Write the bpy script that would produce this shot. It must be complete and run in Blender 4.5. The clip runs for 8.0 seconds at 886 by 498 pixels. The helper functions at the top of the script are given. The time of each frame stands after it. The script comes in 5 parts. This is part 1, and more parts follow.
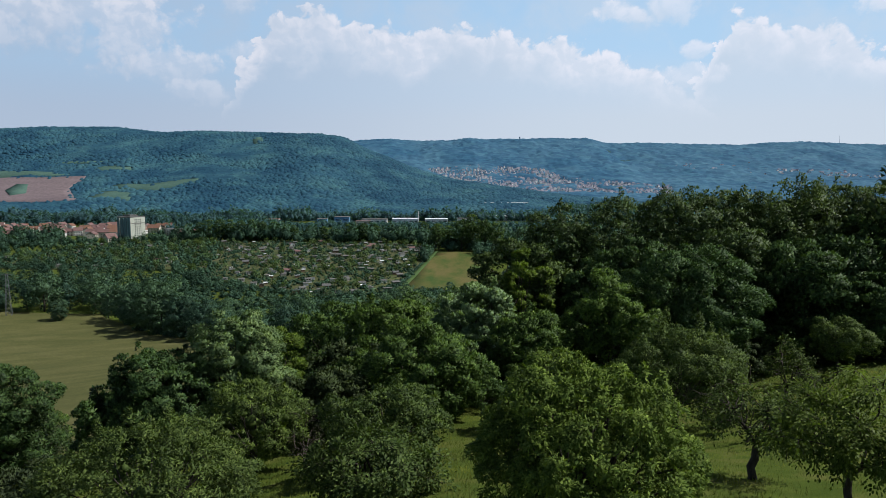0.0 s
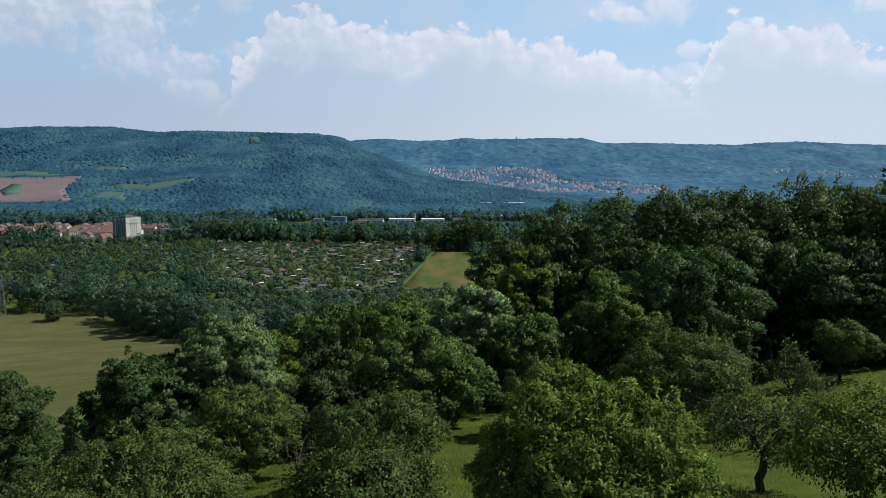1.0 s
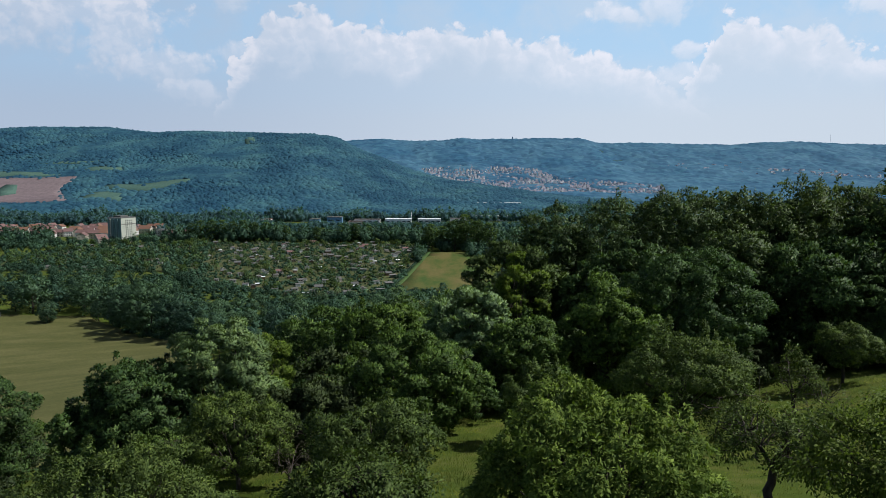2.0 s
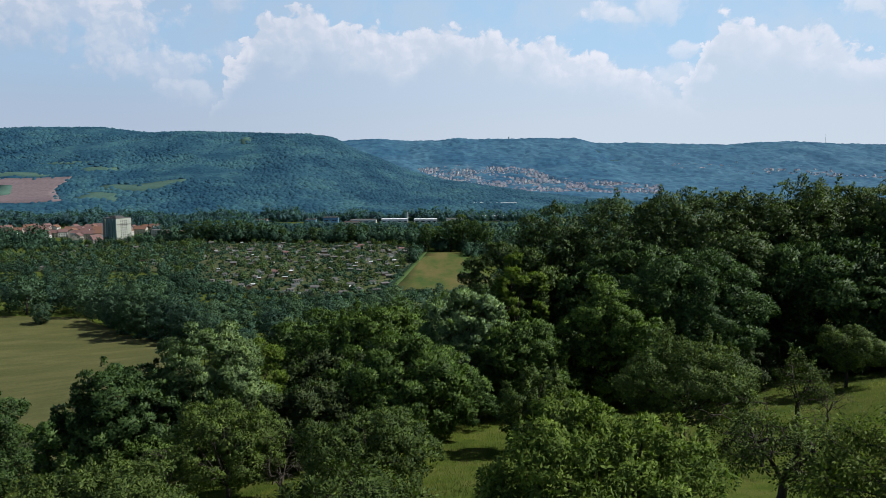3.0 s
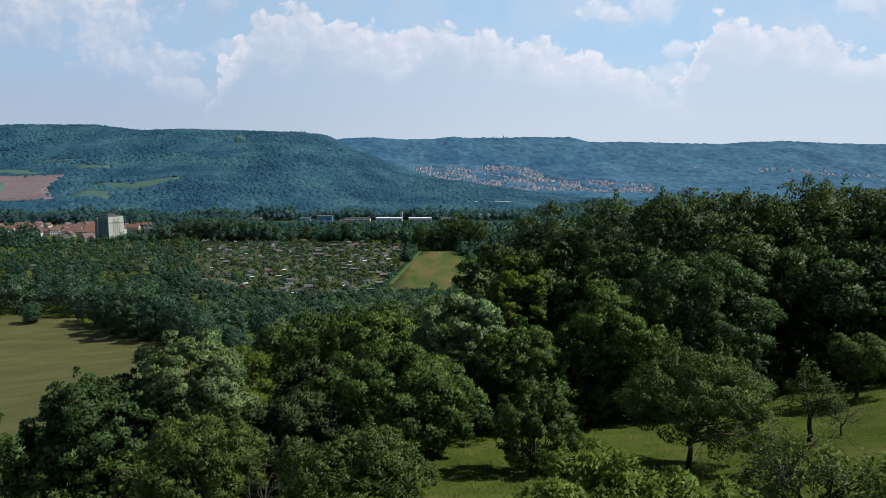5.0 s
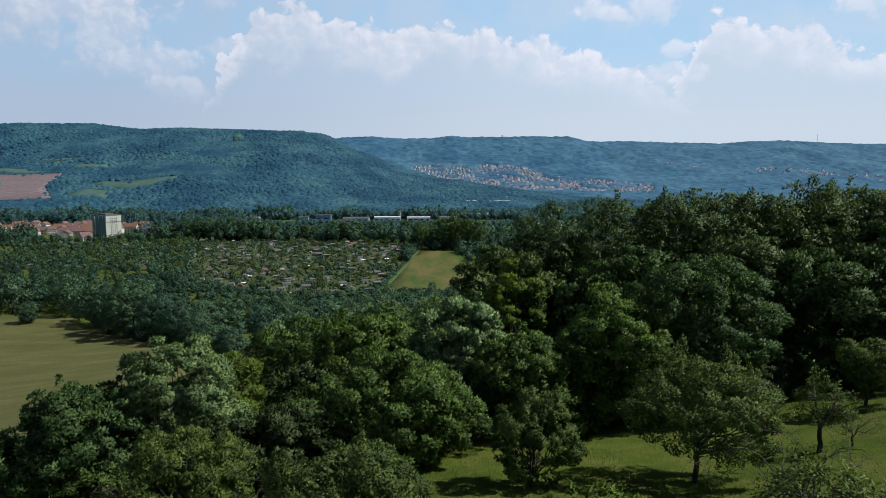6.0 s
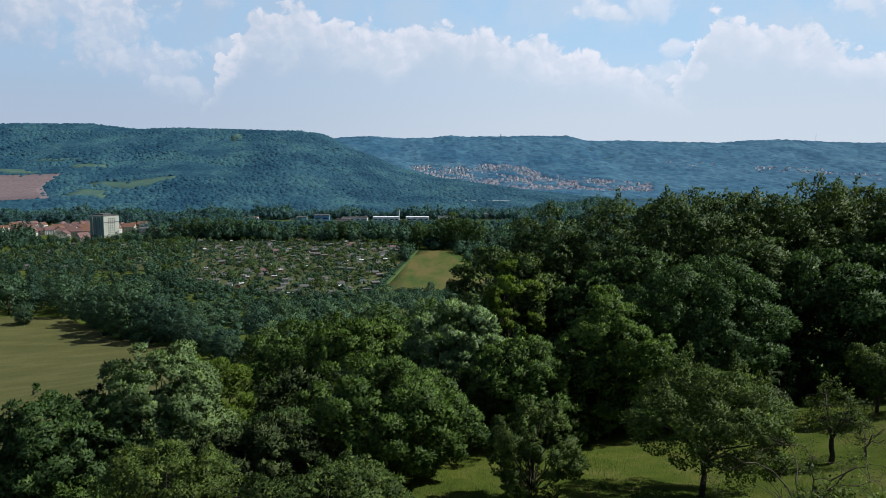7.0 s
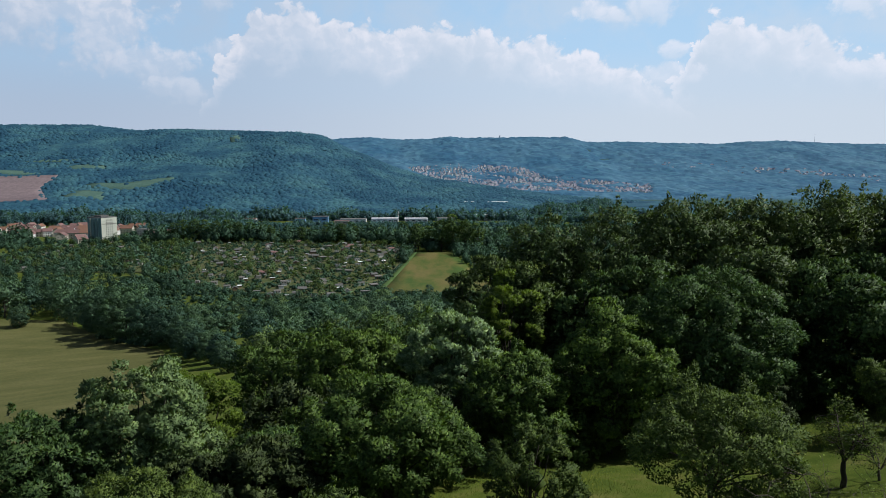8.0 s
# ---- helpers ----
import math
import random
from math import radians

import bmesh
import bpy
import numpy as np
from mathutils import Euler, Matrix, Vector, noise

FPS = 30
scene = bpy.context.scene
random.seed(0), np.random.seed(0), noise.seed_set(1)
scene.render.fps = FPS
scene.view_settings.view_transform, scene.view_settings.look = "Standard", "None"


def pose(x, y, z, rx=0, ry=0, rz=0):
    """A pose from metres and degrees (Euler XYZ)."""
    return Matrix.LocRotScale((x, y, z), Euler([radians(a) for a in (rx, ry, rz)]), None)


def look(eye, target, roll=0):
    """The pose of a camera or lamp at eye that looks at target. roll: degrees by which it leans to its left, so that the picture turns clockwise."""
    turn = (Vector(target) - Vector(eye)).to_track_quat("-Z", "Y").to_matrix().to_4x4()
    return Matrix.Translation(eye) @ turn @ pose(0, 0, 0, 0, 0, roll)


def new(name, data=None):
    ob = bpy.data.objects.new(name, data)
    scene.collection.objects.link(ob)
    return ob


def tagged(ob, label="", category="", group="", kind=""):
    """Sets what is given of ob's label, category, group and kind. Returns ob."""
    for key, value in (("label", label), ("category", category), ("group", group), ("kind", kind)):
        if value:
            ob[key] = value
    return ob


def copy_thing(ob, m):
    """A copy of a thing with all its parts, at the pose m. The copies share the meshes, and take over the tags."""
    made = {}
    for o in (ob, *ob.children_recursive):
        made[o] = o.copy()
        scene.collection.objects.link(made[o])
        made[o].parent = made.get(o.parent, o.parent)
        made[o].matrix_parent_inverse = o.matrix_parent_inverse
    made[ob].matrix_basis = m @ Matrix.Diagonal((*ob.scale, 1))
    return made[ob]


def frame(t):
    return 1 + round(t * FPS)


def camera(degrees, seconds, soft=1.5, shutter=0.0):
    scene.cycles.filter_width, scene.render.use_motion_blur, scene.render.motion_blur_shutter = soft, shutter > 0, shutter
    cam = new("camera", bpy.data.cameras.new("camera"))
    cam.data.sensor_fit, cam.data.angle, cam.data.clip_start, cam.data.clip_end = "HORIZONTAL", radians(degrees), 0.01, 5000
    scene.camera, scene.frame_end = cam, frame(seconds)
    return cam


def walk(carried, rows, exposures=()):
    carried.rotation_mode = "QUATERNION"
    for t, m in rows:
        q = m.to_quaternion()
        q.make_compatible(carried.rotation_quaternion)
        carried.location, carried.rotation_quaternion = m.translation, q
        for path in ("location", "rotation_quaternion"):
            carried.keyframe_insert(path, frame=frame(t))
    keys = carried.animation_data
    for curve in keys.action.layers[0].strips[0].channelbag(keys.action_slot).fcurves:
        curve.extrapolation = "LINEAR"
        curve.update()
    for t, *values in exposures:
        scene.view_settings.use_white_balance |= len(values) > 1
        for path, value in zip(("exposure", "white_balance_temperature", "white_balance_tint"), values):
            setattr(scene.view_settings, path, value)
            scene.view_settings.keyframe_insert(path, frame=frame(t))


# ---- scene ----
cam = camera(66.0, 8.0, soft=0.8)
PATH = [
    (0, (-0.257, 1.16, 81.273), (-0.257, 3.149, 81.069), -0.0),
    (0.5, (-0.26, 1.63, 81.292), (-0.256, 3.619, 81.088), -0.0),
    (1, (-0.267, 2.209, 81.335), (-0.257, 4.199, 81.131), -0.0),
    (1.5, (-0.25, 2.746, 81.359), (-0.235, 4.736, 81.155), -0.0),
    (3, (-0.193, 4.483, 81.421), (-0.162, 6.473, 81.217), -0.1),
    (3.5, (-0.158, 5.042, 81.438), (-0.123, 7.031, 81.234), -0.0),
    (4, (-0.123, 5.674, 81.495), (-0.083, 7.663, 81.289), 0.0),
    (4.5, (-0.113, 6.32, 81.508), (-0.069, 8.309, 81.301), 0.0),
    (6, (0.079, 8.669, 81.646), (0.13, 10.658, 81.436), 0.1),
    (6.5, (0.224, 9.555, 81.635), (0.276, 11.543, 81.424), 0.0),
    (7, (0.404, 10.546, 81.613), (0.458, 12.534, 81.402), -0.0),
    (7.5, (0.583, 11.4, 81.749), (0.638, 13.388, 81.538), -0.1),
    (8, (0.754, 12.399, 82.164), (0.811, 14.387, 81.956), -0.0),
]
walk(cam, [(t, look(eye, goal, roll)) for t, eye, goal, roll in PATH], [(0.0, 0.05, 6120, 10.0)])

# ---- light ----
SUN_AZ, SUN_EL = 1.62, 0.90
world = bpy.data.worlds.new("world")
scene.world = world
world.use_nodes = True


def build_sky():
    nt = world.node_tree
    nt.nodes.clear()
    N = nt.nodes.new

    def math_node(op, a, b=None, c=None):
        n = N("ShaderNodeMath")
        n.operation = op
        for i, v in enumerate((a, b, c)):
            if v is None:
                continue
            if isinstance(v, (int, float)):
                n.inputs[i].default_value = v
            else:
                nt.links.new(v, n.inputs[i])
        return n.outputs[0]

    def mixed(f, a, b):
        n = N("ShaderNodeMix")
        n.data_type = "RGBA"
        for s, v in ((n.inputs[0], f), (n.inputs[6], a), (n.inputs[7], b)):
            if isinstance(v, (int, float)):
                s.default_value = v
            elif isinstance(v, tuple):
                s.default_value = (*v, 1)
            else:
                nt.links.new(v, s)
        return n.outputs[2]

    def stepped(lo, hi, v):
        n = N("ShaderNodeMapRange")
        n.interpolation_type = "SMOOTHSTEP"
        nt.links.new(v, n.inputs[0])
        n.inputs[1].default_value, n.inputs[2].default_value = lo, hi
        return n.outputs[0]

    def fractal(vec, scale, detail, rough, dist=0.0):
        n = N("ShaderNodeTexNoise")
        n.inputs["Scale"].default_value = scale
        n.inputs["Detail"].default_value = detail
        n.inputs["Roughness"].default_value = rough
        n.inputs["Distortion"].default_value = dist
        nt.links.new(vec, n.inputs["Vector"])
        return n.outputs[0]

    co = N("ShaderNodeTexCoord").outputs["Generated"]
    sep = N("ShaderNodeSeparateXYZ")
    nt.links.new(co, sep.inputs[0])
    x, y, z = sep.outputs
    az = math_node("ARCTAN2", x, y)
    flat = math_node("SQRT", math_node("ADD", math_node("MULTIPLY", x, x), math_node("MULTIPLY", y, y)))
    el = math_node("DIVIDE", z, math_node("MAXIMUM", flat, 0.05))
    comb = N("ShaderNodeCombineXYZ")
    nt.links.new(az, comb.inputs[0])
    nt.links.new(el, comb.inputs[1])
    cvec = comb.outputs[0]
    def moved(vec, dx, dy):
        n = N("ShaderNodeVectorMath")
        n.inputs[1].default_value = (dx, dy, 0.0)
        nt.links.new(vec, n.inputs[0])
        return n.outputs[0]

    def heaped(vec):
        """Cauliflower heaps: high in the middle of each heap, small heaps upon large ones."""
        n = N("ShaderNodeTexVoronoi")
        n.feature, n.voronoi_dimensions, n.normalize = "SMOOTH_F1", "2D", True
        n.inputs["Scale"].default_value, n.inputs["Detail"].default_value = 24.0, 4.0
        n.inputs["Roughness"].default_value, n.inputs["Lacunarity"].default_value = 0.55, 2.1
        n.inputs["Smoothness"].default_value = 0.35
        nt.links.new(vec, n.inputs["Vector"])
        return math_node("SUBTRACT", 1.0, n.outputs["Distance"])

    # coordinates ruffled by fine turbulence, so that the heaps lose their round outlines
    ruffle = N("ShaderNodeTexNoise")
    ruffle.inputs["Scale"].default_value, ruffle.inputs["Detail"].default_value = 30.0, 6.0
    nt.links.new(cvec, ruffle.inputs["Vector"])
    weak = N("ShaderNodeVectorMath")
    weak.operation = "MULTIPLY_ADD"
    weak.inputs[1].default_value = (0.030, 0.030, 0.0)
    nt.links.new(ruffle.outputs["Color"], weak.inputs[0])
    nt.links.new(cvec, weak.inputs[2])
    wvec = weak.outputs[0]
    heap = heaped(wvec)
    lit = math_node("SUBTRACT", heap, heaped(moved(wvec, 0.007, 0.009)))
    lit = stepped(-0.13, 0.17, lit)
    fine = fractal(cvec, 34.0, 6.0, 0.62, 0.2)
    big = fractal(moved(cvec, 3.7, 1.9), 9.0, 6.0, 0.58, 0.2)
    lumps = math_node("ADD", math_node("MULTIPLY", math_node("SUBTRACT", heap, 0.62), 0.10),
                      math_node("MULTIPLY", math_node("SUBTRACT", fine, 0.5), 0.016))

    side = math_node("ADD", math_node("MULTIPLY", math_node("SUBTRACT", big, 0.5), 0.05), math_node("MULTIPLY", math_node("SUBTRACT", heap, 0.6), 0.05))

    def bank(stops):
        """Cumulus whose tops follow the given heights round the horizon: how deep under the tops each way of looking lies."""
        ramp = N("ShaderNodeValToRGB")
        ramp.color_ramp.interpolation = "LINEAR"
        nt.links.new(math_node("FRACT", math_node("ADD", math_node("MULTIPLY", math_node("ADD", az, side), 1 / 1.4), 2.5)), ramp.inputs[0])
        els = ramp.color_ramp.elements
        while len(els) < len(stops):
            els.new(0.5)
        for e, (a, h) in zip(els, stops):
            e.position = a / 1.4 + 0.5
            e.color = (h * 2 + 0.3,) * 3 + (1,)
        top = math_node("SUBTRACT", math_node("DIVIDE", ramp.outputs[0], 2.0), 0.15)
        return math_node("ADD", math_node("SUBTRACT", top, el), lumps)

    white, shade = 0.0, 0.0
    for stops in CLOUD_BANKS:
        depth = bank(stops)
        edge = math_node("MULTIPLY", stepped(0.0, 0.011, depth), stepped(0.07, 0.155, el))
        # bright heads, fading into the haze below
        head = math_node("SUBTRACT", 1.0, stepped(0.0, 0.075, math_node("ADD", depth, math_node("MULTIPLY", math_node("SUBTRACT", big, 0.5), 0.10))))
        tone = math_node("ADD", 0.34, math_node("MULTIPLY", lit, 0.52))
        white = math_node("MAXIMUM", white, math_node("MULTIPLY", edge, math_node("MULTIPLY", head, tone)))
        shade = math_node("MAXIMUM", shade, math_node("MULTIPLY", edge, 0.85))
    for pa, pe, wa, we, strong in PUFFS:
        da = math_node("DIVIDE", math_node("SUBTRACT", az, pa), wa)
        de = math_node("DIVIDE", math_node("SUBTRACT", el, pe), we)
        near = math_node("SUBTRACT", 1.0, math_node("SQRT", math_node("ADD", math_node("MULTIPLY", da, da), math_node("MULTIPLY", de, de))))
        near = math_node("ADD", near, math_node("ADD", math_node("MULTIPLY", math_node("SUBTRACT", heap, 0.60), 1.6), math_node("MULTIPLY", math_node("SUBTRACT", fine, 0.5), 1.5)))
        puff = math_node("MULTIPLY", stepped(0.0, 0.55, near), strong)
        low_side = stepped(-1.1, 0.7, de)
        white = math_node("MAXIMUM", white, math_node("MULTIPLY", puff, math_node("MULTIPLY", math_node("ADD", 0.32, math_node("MULTIPLY", lit, 0.48)), math_node("ADD", 0.3, math_node("MULTIPLY", low_side, 0.7)))))
        shade = math_node("MAXIMUM", shade, math_node("MULTIPLY", puff, 0.6))
    wide = stepped(-0.55, 0.35, az)
    haze = mixed(stepped(0.0, 0.16, el), mixed(wide, (0.480, 0.550, 0.655), (0.665, 0.725, 0.785)), mixed(wide, (0.430, 0.530, 0.66), (0.63, 0.71, 0.80)))
    blue = mixed(stepped(0.12, 0.5, el), mixed(wide, (0.415, 0.575, 0.745), (0.49, 0.69, 0.88)), (0.33, 0.54, 0.80))
    soft = math_node("MULTIPLY", stepped(0.38, 0.66, big), 0.55)
    open_sky = mixed(math_node("MAXIMUM", soft, math_node("SUBTRACT", 1.0, stepped(0.08, 0.19, el))), blue, haze)
    low = mixed(shade, open_sky, haze)
    low = mixed(white, low, mixed(wide, (0.84, 0.82, 0.855), (0.93, 0.91, 0.955)))
    sky = N("ShaderNodeTexSky")
    sky.sky_type = "NISHITA"
    sky.sun_disc = False
    sky.sun_elevation, sky.sun_rotation = SUN_EL, SUN_AZ
    back = N("ShaderNodeBackground")
    nt.links.new(sky.outputs[0], back.inputs[0])
    back.inputs[1].default_value = 0.045
    front = N("ShaderNodeBackground")
    nt.links.new(low, front.inputs[0])
    front.inputs[1].default_value = 0.92
    mix = N("ShaderNodeMixShader")
    nt.links.new(stepped(0.28, 0.42, el), mix.inputs[0])
    nt.links.new(front.outputs[0], mix.inputs[1])
    nt.links.new(back.outputs[0], mix.inputs[2])
    out = N("ShaderNodeOutputWorld")
    nt.links.new(mix.outputs[0], out.inputs[0])


CLOUD_BANKS = (
    ((-0.7, -0.10), (-0.37, -0.10), (-0.305, 0.10), (-0.255, 0.205), (-0.236, 0.217), (-0.207, 0.213), (-0.173, 0.231), (-0.155, 0.226), (-0.135, 0.212), (-0.085, 0.211), (-0.044, 0.194), (-0.012, 0.201),
     (0.021, 0.213), (0.063, 0.202), (0.087, 0.203), (0.121, 0.187), (0.169, 0.189), (0.201, 0.170), (0.233, 0.176), (0.265, 0.158), (0.302, 0.140), (0.33, 0.120), (0.39, 0.06), (0.46, -0.1), (0.7, -0.10)),
    ((-0.7, 0.17), (-0.64, -0.10), (0.28, -0.10), (0.34, 0.09), (0.375, 0.185), (0.392, 0.207), (0.405, 0.208), (0.43, 0.198), (0.48, 0.190), (0.497, 0.180), (0.528, 0.181), (0.545, 0.158), (0.575, 0.154), (0.7, 0.17)),
)
PUFFS = ((0.243, 0.229, 0.040, 0.017, 0.9), (0.316, 0.236, 0.036, 0.030, 0.7), (0.566, 0.222, 0.036, 0.026, 0.9), (0.352, 0.172, 0.026, 0.012, 0.7), (0.345, 0.140, 0.045, 0.016, 0.7),
         (-0.57, 0.215, 0.080, 0.060, 1.0), (-0.47, 0.225, 0.110, 0.060, 1.0), (-0.425, 0.205, 0.050, 0.070, 1.0), (-0.375, 0.150, 0.075, 0.024, 0.7), (-0.335, 0.118, 0.045, 0.020, 0.5),
         (-0.265, 0.172, 0.042, 0.016, 0.6), (-0.285, 0.245, 0.035, 0.022, 0.7), (-0.365, 0.258, 0.025, 0.014, 0.5))
build_sky()
sun_data = bpy.data.lights.new("sun", "SUN")
sun_data.energy, sun_data.angle, sun_data.color = 5.0, radians(0.5), (1.0, 0.95, 0.87)
sun = new("sun", sun_data)
SUN_DIR = Vector((math.sin(SUN_AZ) * math.cos(SUN_EL), math.cos(SUN_AZ) * math.cos(SUN_EL), math.sin(SUN_EL)))
sun.matrix_world = look(SUN_DIR * 300 + Vector((0, 0, 80)), (0, 0, 80))


# ---- materials ----
def shader(name):
    m = bpy.data.materials.new(name)
    m.use_nodes = True
    return m, m.node_tree, m.node_tree.nodes["Principled BSDF"]


def ramp_node(nt, fac, stops):
    r = nt.nodes.new("ShaderNodeValToRGB")
    els = r.color_ramp.elements
    while len(els) < len(stops):
        els.new(0.5)
    for e, (p, c) in zip(els, stops):
        e.position, e.color = p, (*c, 1)
    nt.links.new(fac, r.inputs[0])
    return r.outputs[0]


def noise_node(nt, scale, detail=4.0, rough=0.6, vec=None, stretch=None):
    n = nt.nodes.new("ShaderNodeTexNoise")
    n.inputs["Scale"].default_value, n.inputs["Detail"].default_value, n.inputs["Roughness"].default_value = scale, detail, rough
    if vec is None:
        vec = nt.nodes.new("ShaderNodeNewGeometry").outputs["Position"]
    if stretch:
        mp = nt.nodes.new("ShaderNodeMapping")
        mp.inputs["Scale"].default_value = stretch
        nt.links.new(vec, mp.inputs[0])
        vec = mp.outputs[0]
    nt.links.new(vec, n.inputs["Vector"])
    return n.outputs[0]


def mix_colour(nt, f, a, b, kind="MIX"):
    n = nt.nodes.new("ShaderNodeMix")
    n.data_type, n.blend_type = "RGBA", kind
    for s, v in ((n.inputs[0], f), (n.inputs[6], a), (n.inputs[7], b)):
        if isinstance(v, (int, float)):
            s.default_value = v
        elif isinstance(v, tuple):
            s.default_value = (*v, 1)
        else:
            nt.links.new(v, s)
    return n.outputs[2]


def leaf_mat(name, dark, light, through_light=0.3, rough=0.5, patch=1.3, sheen=0.0, by_tree=0.6, by_patch=0.85, spec=0.1):
    """Leaves: colour by leaf and by tree, lit tufts and dark gaps painted as soft patches, with light shining through.
    """
    m, nt, p = shader(name)
    geo = nt.nodes.new("ShaderNodeNewGeometry")
    info = nt.nodes.new("ShaderNodeObjectInfo")
    c = ramp_node(nt, geo.outputs["Random Per Island"], [(0.0, dark), (0.85, light), (1.0, tuple(min(1, v * 1.25) for v in light))])
    soft = noise_node(nt, patch, 3.0)
    c = mix_colour(nt, by_patch, c, ramp_node(nt, soft, [(0.32, (0.42, 0.46, 0.48)), (0.5, (0.92, 0.94, 0.92)), (0.68, (1.6, 1.52, 1.3))]), "MULTIPLY")
    c = mix_colour(nt, by_tree, c, ramp_node(nt, info.outputs["Random"], [(0.0, (0.75, 0.82, 0.85)), (0.5, (1, 1, 1)), (1.0, (1.1, 1.12, 0.9))]), "MULTIPLY")
    nt.links.new(c, p.inputs["Base Color"])
    p.inputs["Roughness"].default_value = rough
    p.inputs["Specular IOR Level"].default_value = spec
    p.inputs["Sheen Weight"].default_value = sheen
    tr = nt.nodes.new("ShaderNodeBsdfTranslucent")
    nt.links.new(mix_colour(nt, 1.0, c, (1.1, 1.25, 0.45), "MULTIPLY"), tr.inputs[0])
    mx = nt.nodes.new("ShaderNodeMixShader")
    mx.inputs[0].default_value = through_light
    nt.links.new(p.outputs[0], mx.inputs[1])
    nt.links.new(tr.outputs[0], mx.inputs[2])
    nt.links.new(mx.outputs[0], nt.nodes["Material Output"].inputs[0])
    return m


def mottled(name, stops, scale, rough=0.9, fine=0.0, bump=0.0, stretch=None, detail=6.0, spec=0.3):
    """A rough surface with blotches at one scale, grain at another, and relief."""
    m, nt, p = shader(name)
    a = noise_node(nt, scale, detail, 0.62, stretch=stretch)
    c = ramp_node(nt, a, stops)
    if fine:
        b = noise_node(nt, fine, 4.0, 0.7)
        c = mix_colour(nt, 0.6, c, ramp_node(nt, b, [(0.25, (0.6, 0.6, 0.6)), (0.75, (1.3, 1.3, 1.3))]), "MULTIPLY")
        if bump:
            bp = nt.nodes.new("ShaderNodeBump")
            bp.inputs["Strength"].default_value, bp.inputs["Distance"].default_value = 0.6, bump
            nt.links.new(b, bp.inputs["Height"])
            nt.links.new(bp.outputs[0], p.inputs["Normal"])
    nt.links.new(c, p.inputs["Base Color"])
    p.inputs["Roughness"].default_value = rough
    p.inputs["Specular IOR Level"].default_value = spec
    return m


def crown_mat(name, stops, scale, crown=None):
    """Woods seen from afar: wide patches of kinds of trees, and each crown a tone of its own."""
    m, nt, p = shader(name)
    c = ramp_node(nt, noise_node(nt, scale, 7.0, 0.62), stops)
    geo = nt.nodes.new("ShaderNodeNewGeometry")
    tone = geo.outputs["Random Per Island"]
    if crown:
        cell = nt.nodes.new("ShaderNodeTexVoronoi")
        cell.inputs["Scale"].default_value = crown
        nt.links.new(geo.outputs["Position"], cell.inputs["Vector"])
        split = nt.nodes.new("ShaderNodeSeparateColor")
        nt.links.new(cell.outputs["Color"], split.inputs[0])
        tone = split.outputs[0]
    c = mix_colour(nt, 0.6, c, ramp_node(nt, tone, [(0.0, (0.62, 0.66, 0.72)), (0.5, (1.0, 1.0, 1.0)), (1.0, (1.5, 1.42, 1.22))]), "MULTIPLY")
    nt.links.new(c, p.inputs["Base Color"])
    p.inputs["Roughness"].default_value = 0.8
    p.inputs["Specular IOR Level"].default_value = 0.1
    return m


LEAF = {
    "cherry": leaf_mat("cherry_leaf", (0.051, 0.086, 0.019), (0.135, 0.186, 0.042), 0.28, 0.55, spec=0.05, by_patch=0.5),
    "fruit": leaf_mat("fruit_leaf", (0.046, 0.075, 0.021), (0.102, 0.140, 0.039), 0.27, 0.55),
    # yellowish, and lightened in colour for the sun on this tree
    "sunny": leaf_mat("sunlit_yellowish_leaf", (0.098, 0.138, 0.030), (0.168, 0.212, 0.056), 0.45, 0.5, by_patch=0.35),
    "dark": leaf_mat("dark_leaf", (0.028, 0.059, 0.021), (0.076, 0.123, 0.041), 0.24, 0.5),
    "maple": leaf_mat("maple_leaf", (0.035, 0.070, 0.017), (0.104, 0.158, 0.040), 0.26, 0.5),
    "beech": leaf_mat("beech_leaf", (0.036, 0.061, 0.022), (0.083, 0.118, 0.043), 0.24, 0.5),
    "grey": leaf_mat("whitebeam_leaf", (0.095, 0.150, 0.058), (0.172, 0.237, 0.099), 0.24, 0.6),
    "pale": leaf_mat("pale_leaf", (0.092, 0.155, 0.069), (0.213, 0.293, 0.146), 0.30, 0.55),
    "yellow": leaf_mat("yellow_leaf", (0.074, 0.118, 0.017), (0.122, 0.169, 0.030), 0.40, 0.55),
    "thorn": leaf_mat("thorn_leaf", (0.036, 0.053, 0.023), (0.061, 0.082, 0.036), 0.18, 0.6),
    # haze between here and the gardens, mixed in as extra blue
    "far": leaf_mat("hazy_valley_tree_leaf", (0.047, 0.090, 0.055), (0.081, 0.137, 0.080), 0.22, 0.55),
    "far_dark": leaf_mat("hazy_dark_valley_leaf", (0.034, 0.074, 0.054), (0.055, 0.102, 0.071), 0.2, 0.55),
}
# Haze over the hills is put into these leaf colours as blue.
FAR_LEAF = crown_mat("hazy_far_canopy", [(0.36, (0.013, 0.048, 0.083)), (0.5, (0.023, 0.071, 0.106)), (0.64, (0.038, 0.099, 0.122))], 0.009, 0.085)
FAR_CROWN = crown_mat("hazy_far_crown", [(0.36, (0.013, 0.048, 0.083)), (0.5, (0.023, 0.071, 0.106)), (0.64, (0.038, 0.099, 0.122))], 0.009)
RANGE_LEAF = crown_mat("hazy_range_canopy", [(0.38, (0.028, 0.087, 0.152)), (0.62, (0.052, 0.126, 0.192))], 0.005, 0.040)
# The bluish tint of these two stands in for haze across the valley.
VALE_LEAF = leaf_mat("hazy_river_canopy", (0.040, 0.092, 0.110), (0.064, 0.126, 0.142), 0.4, 0.6, 0.03, 0.0, 0.0, 0.6)
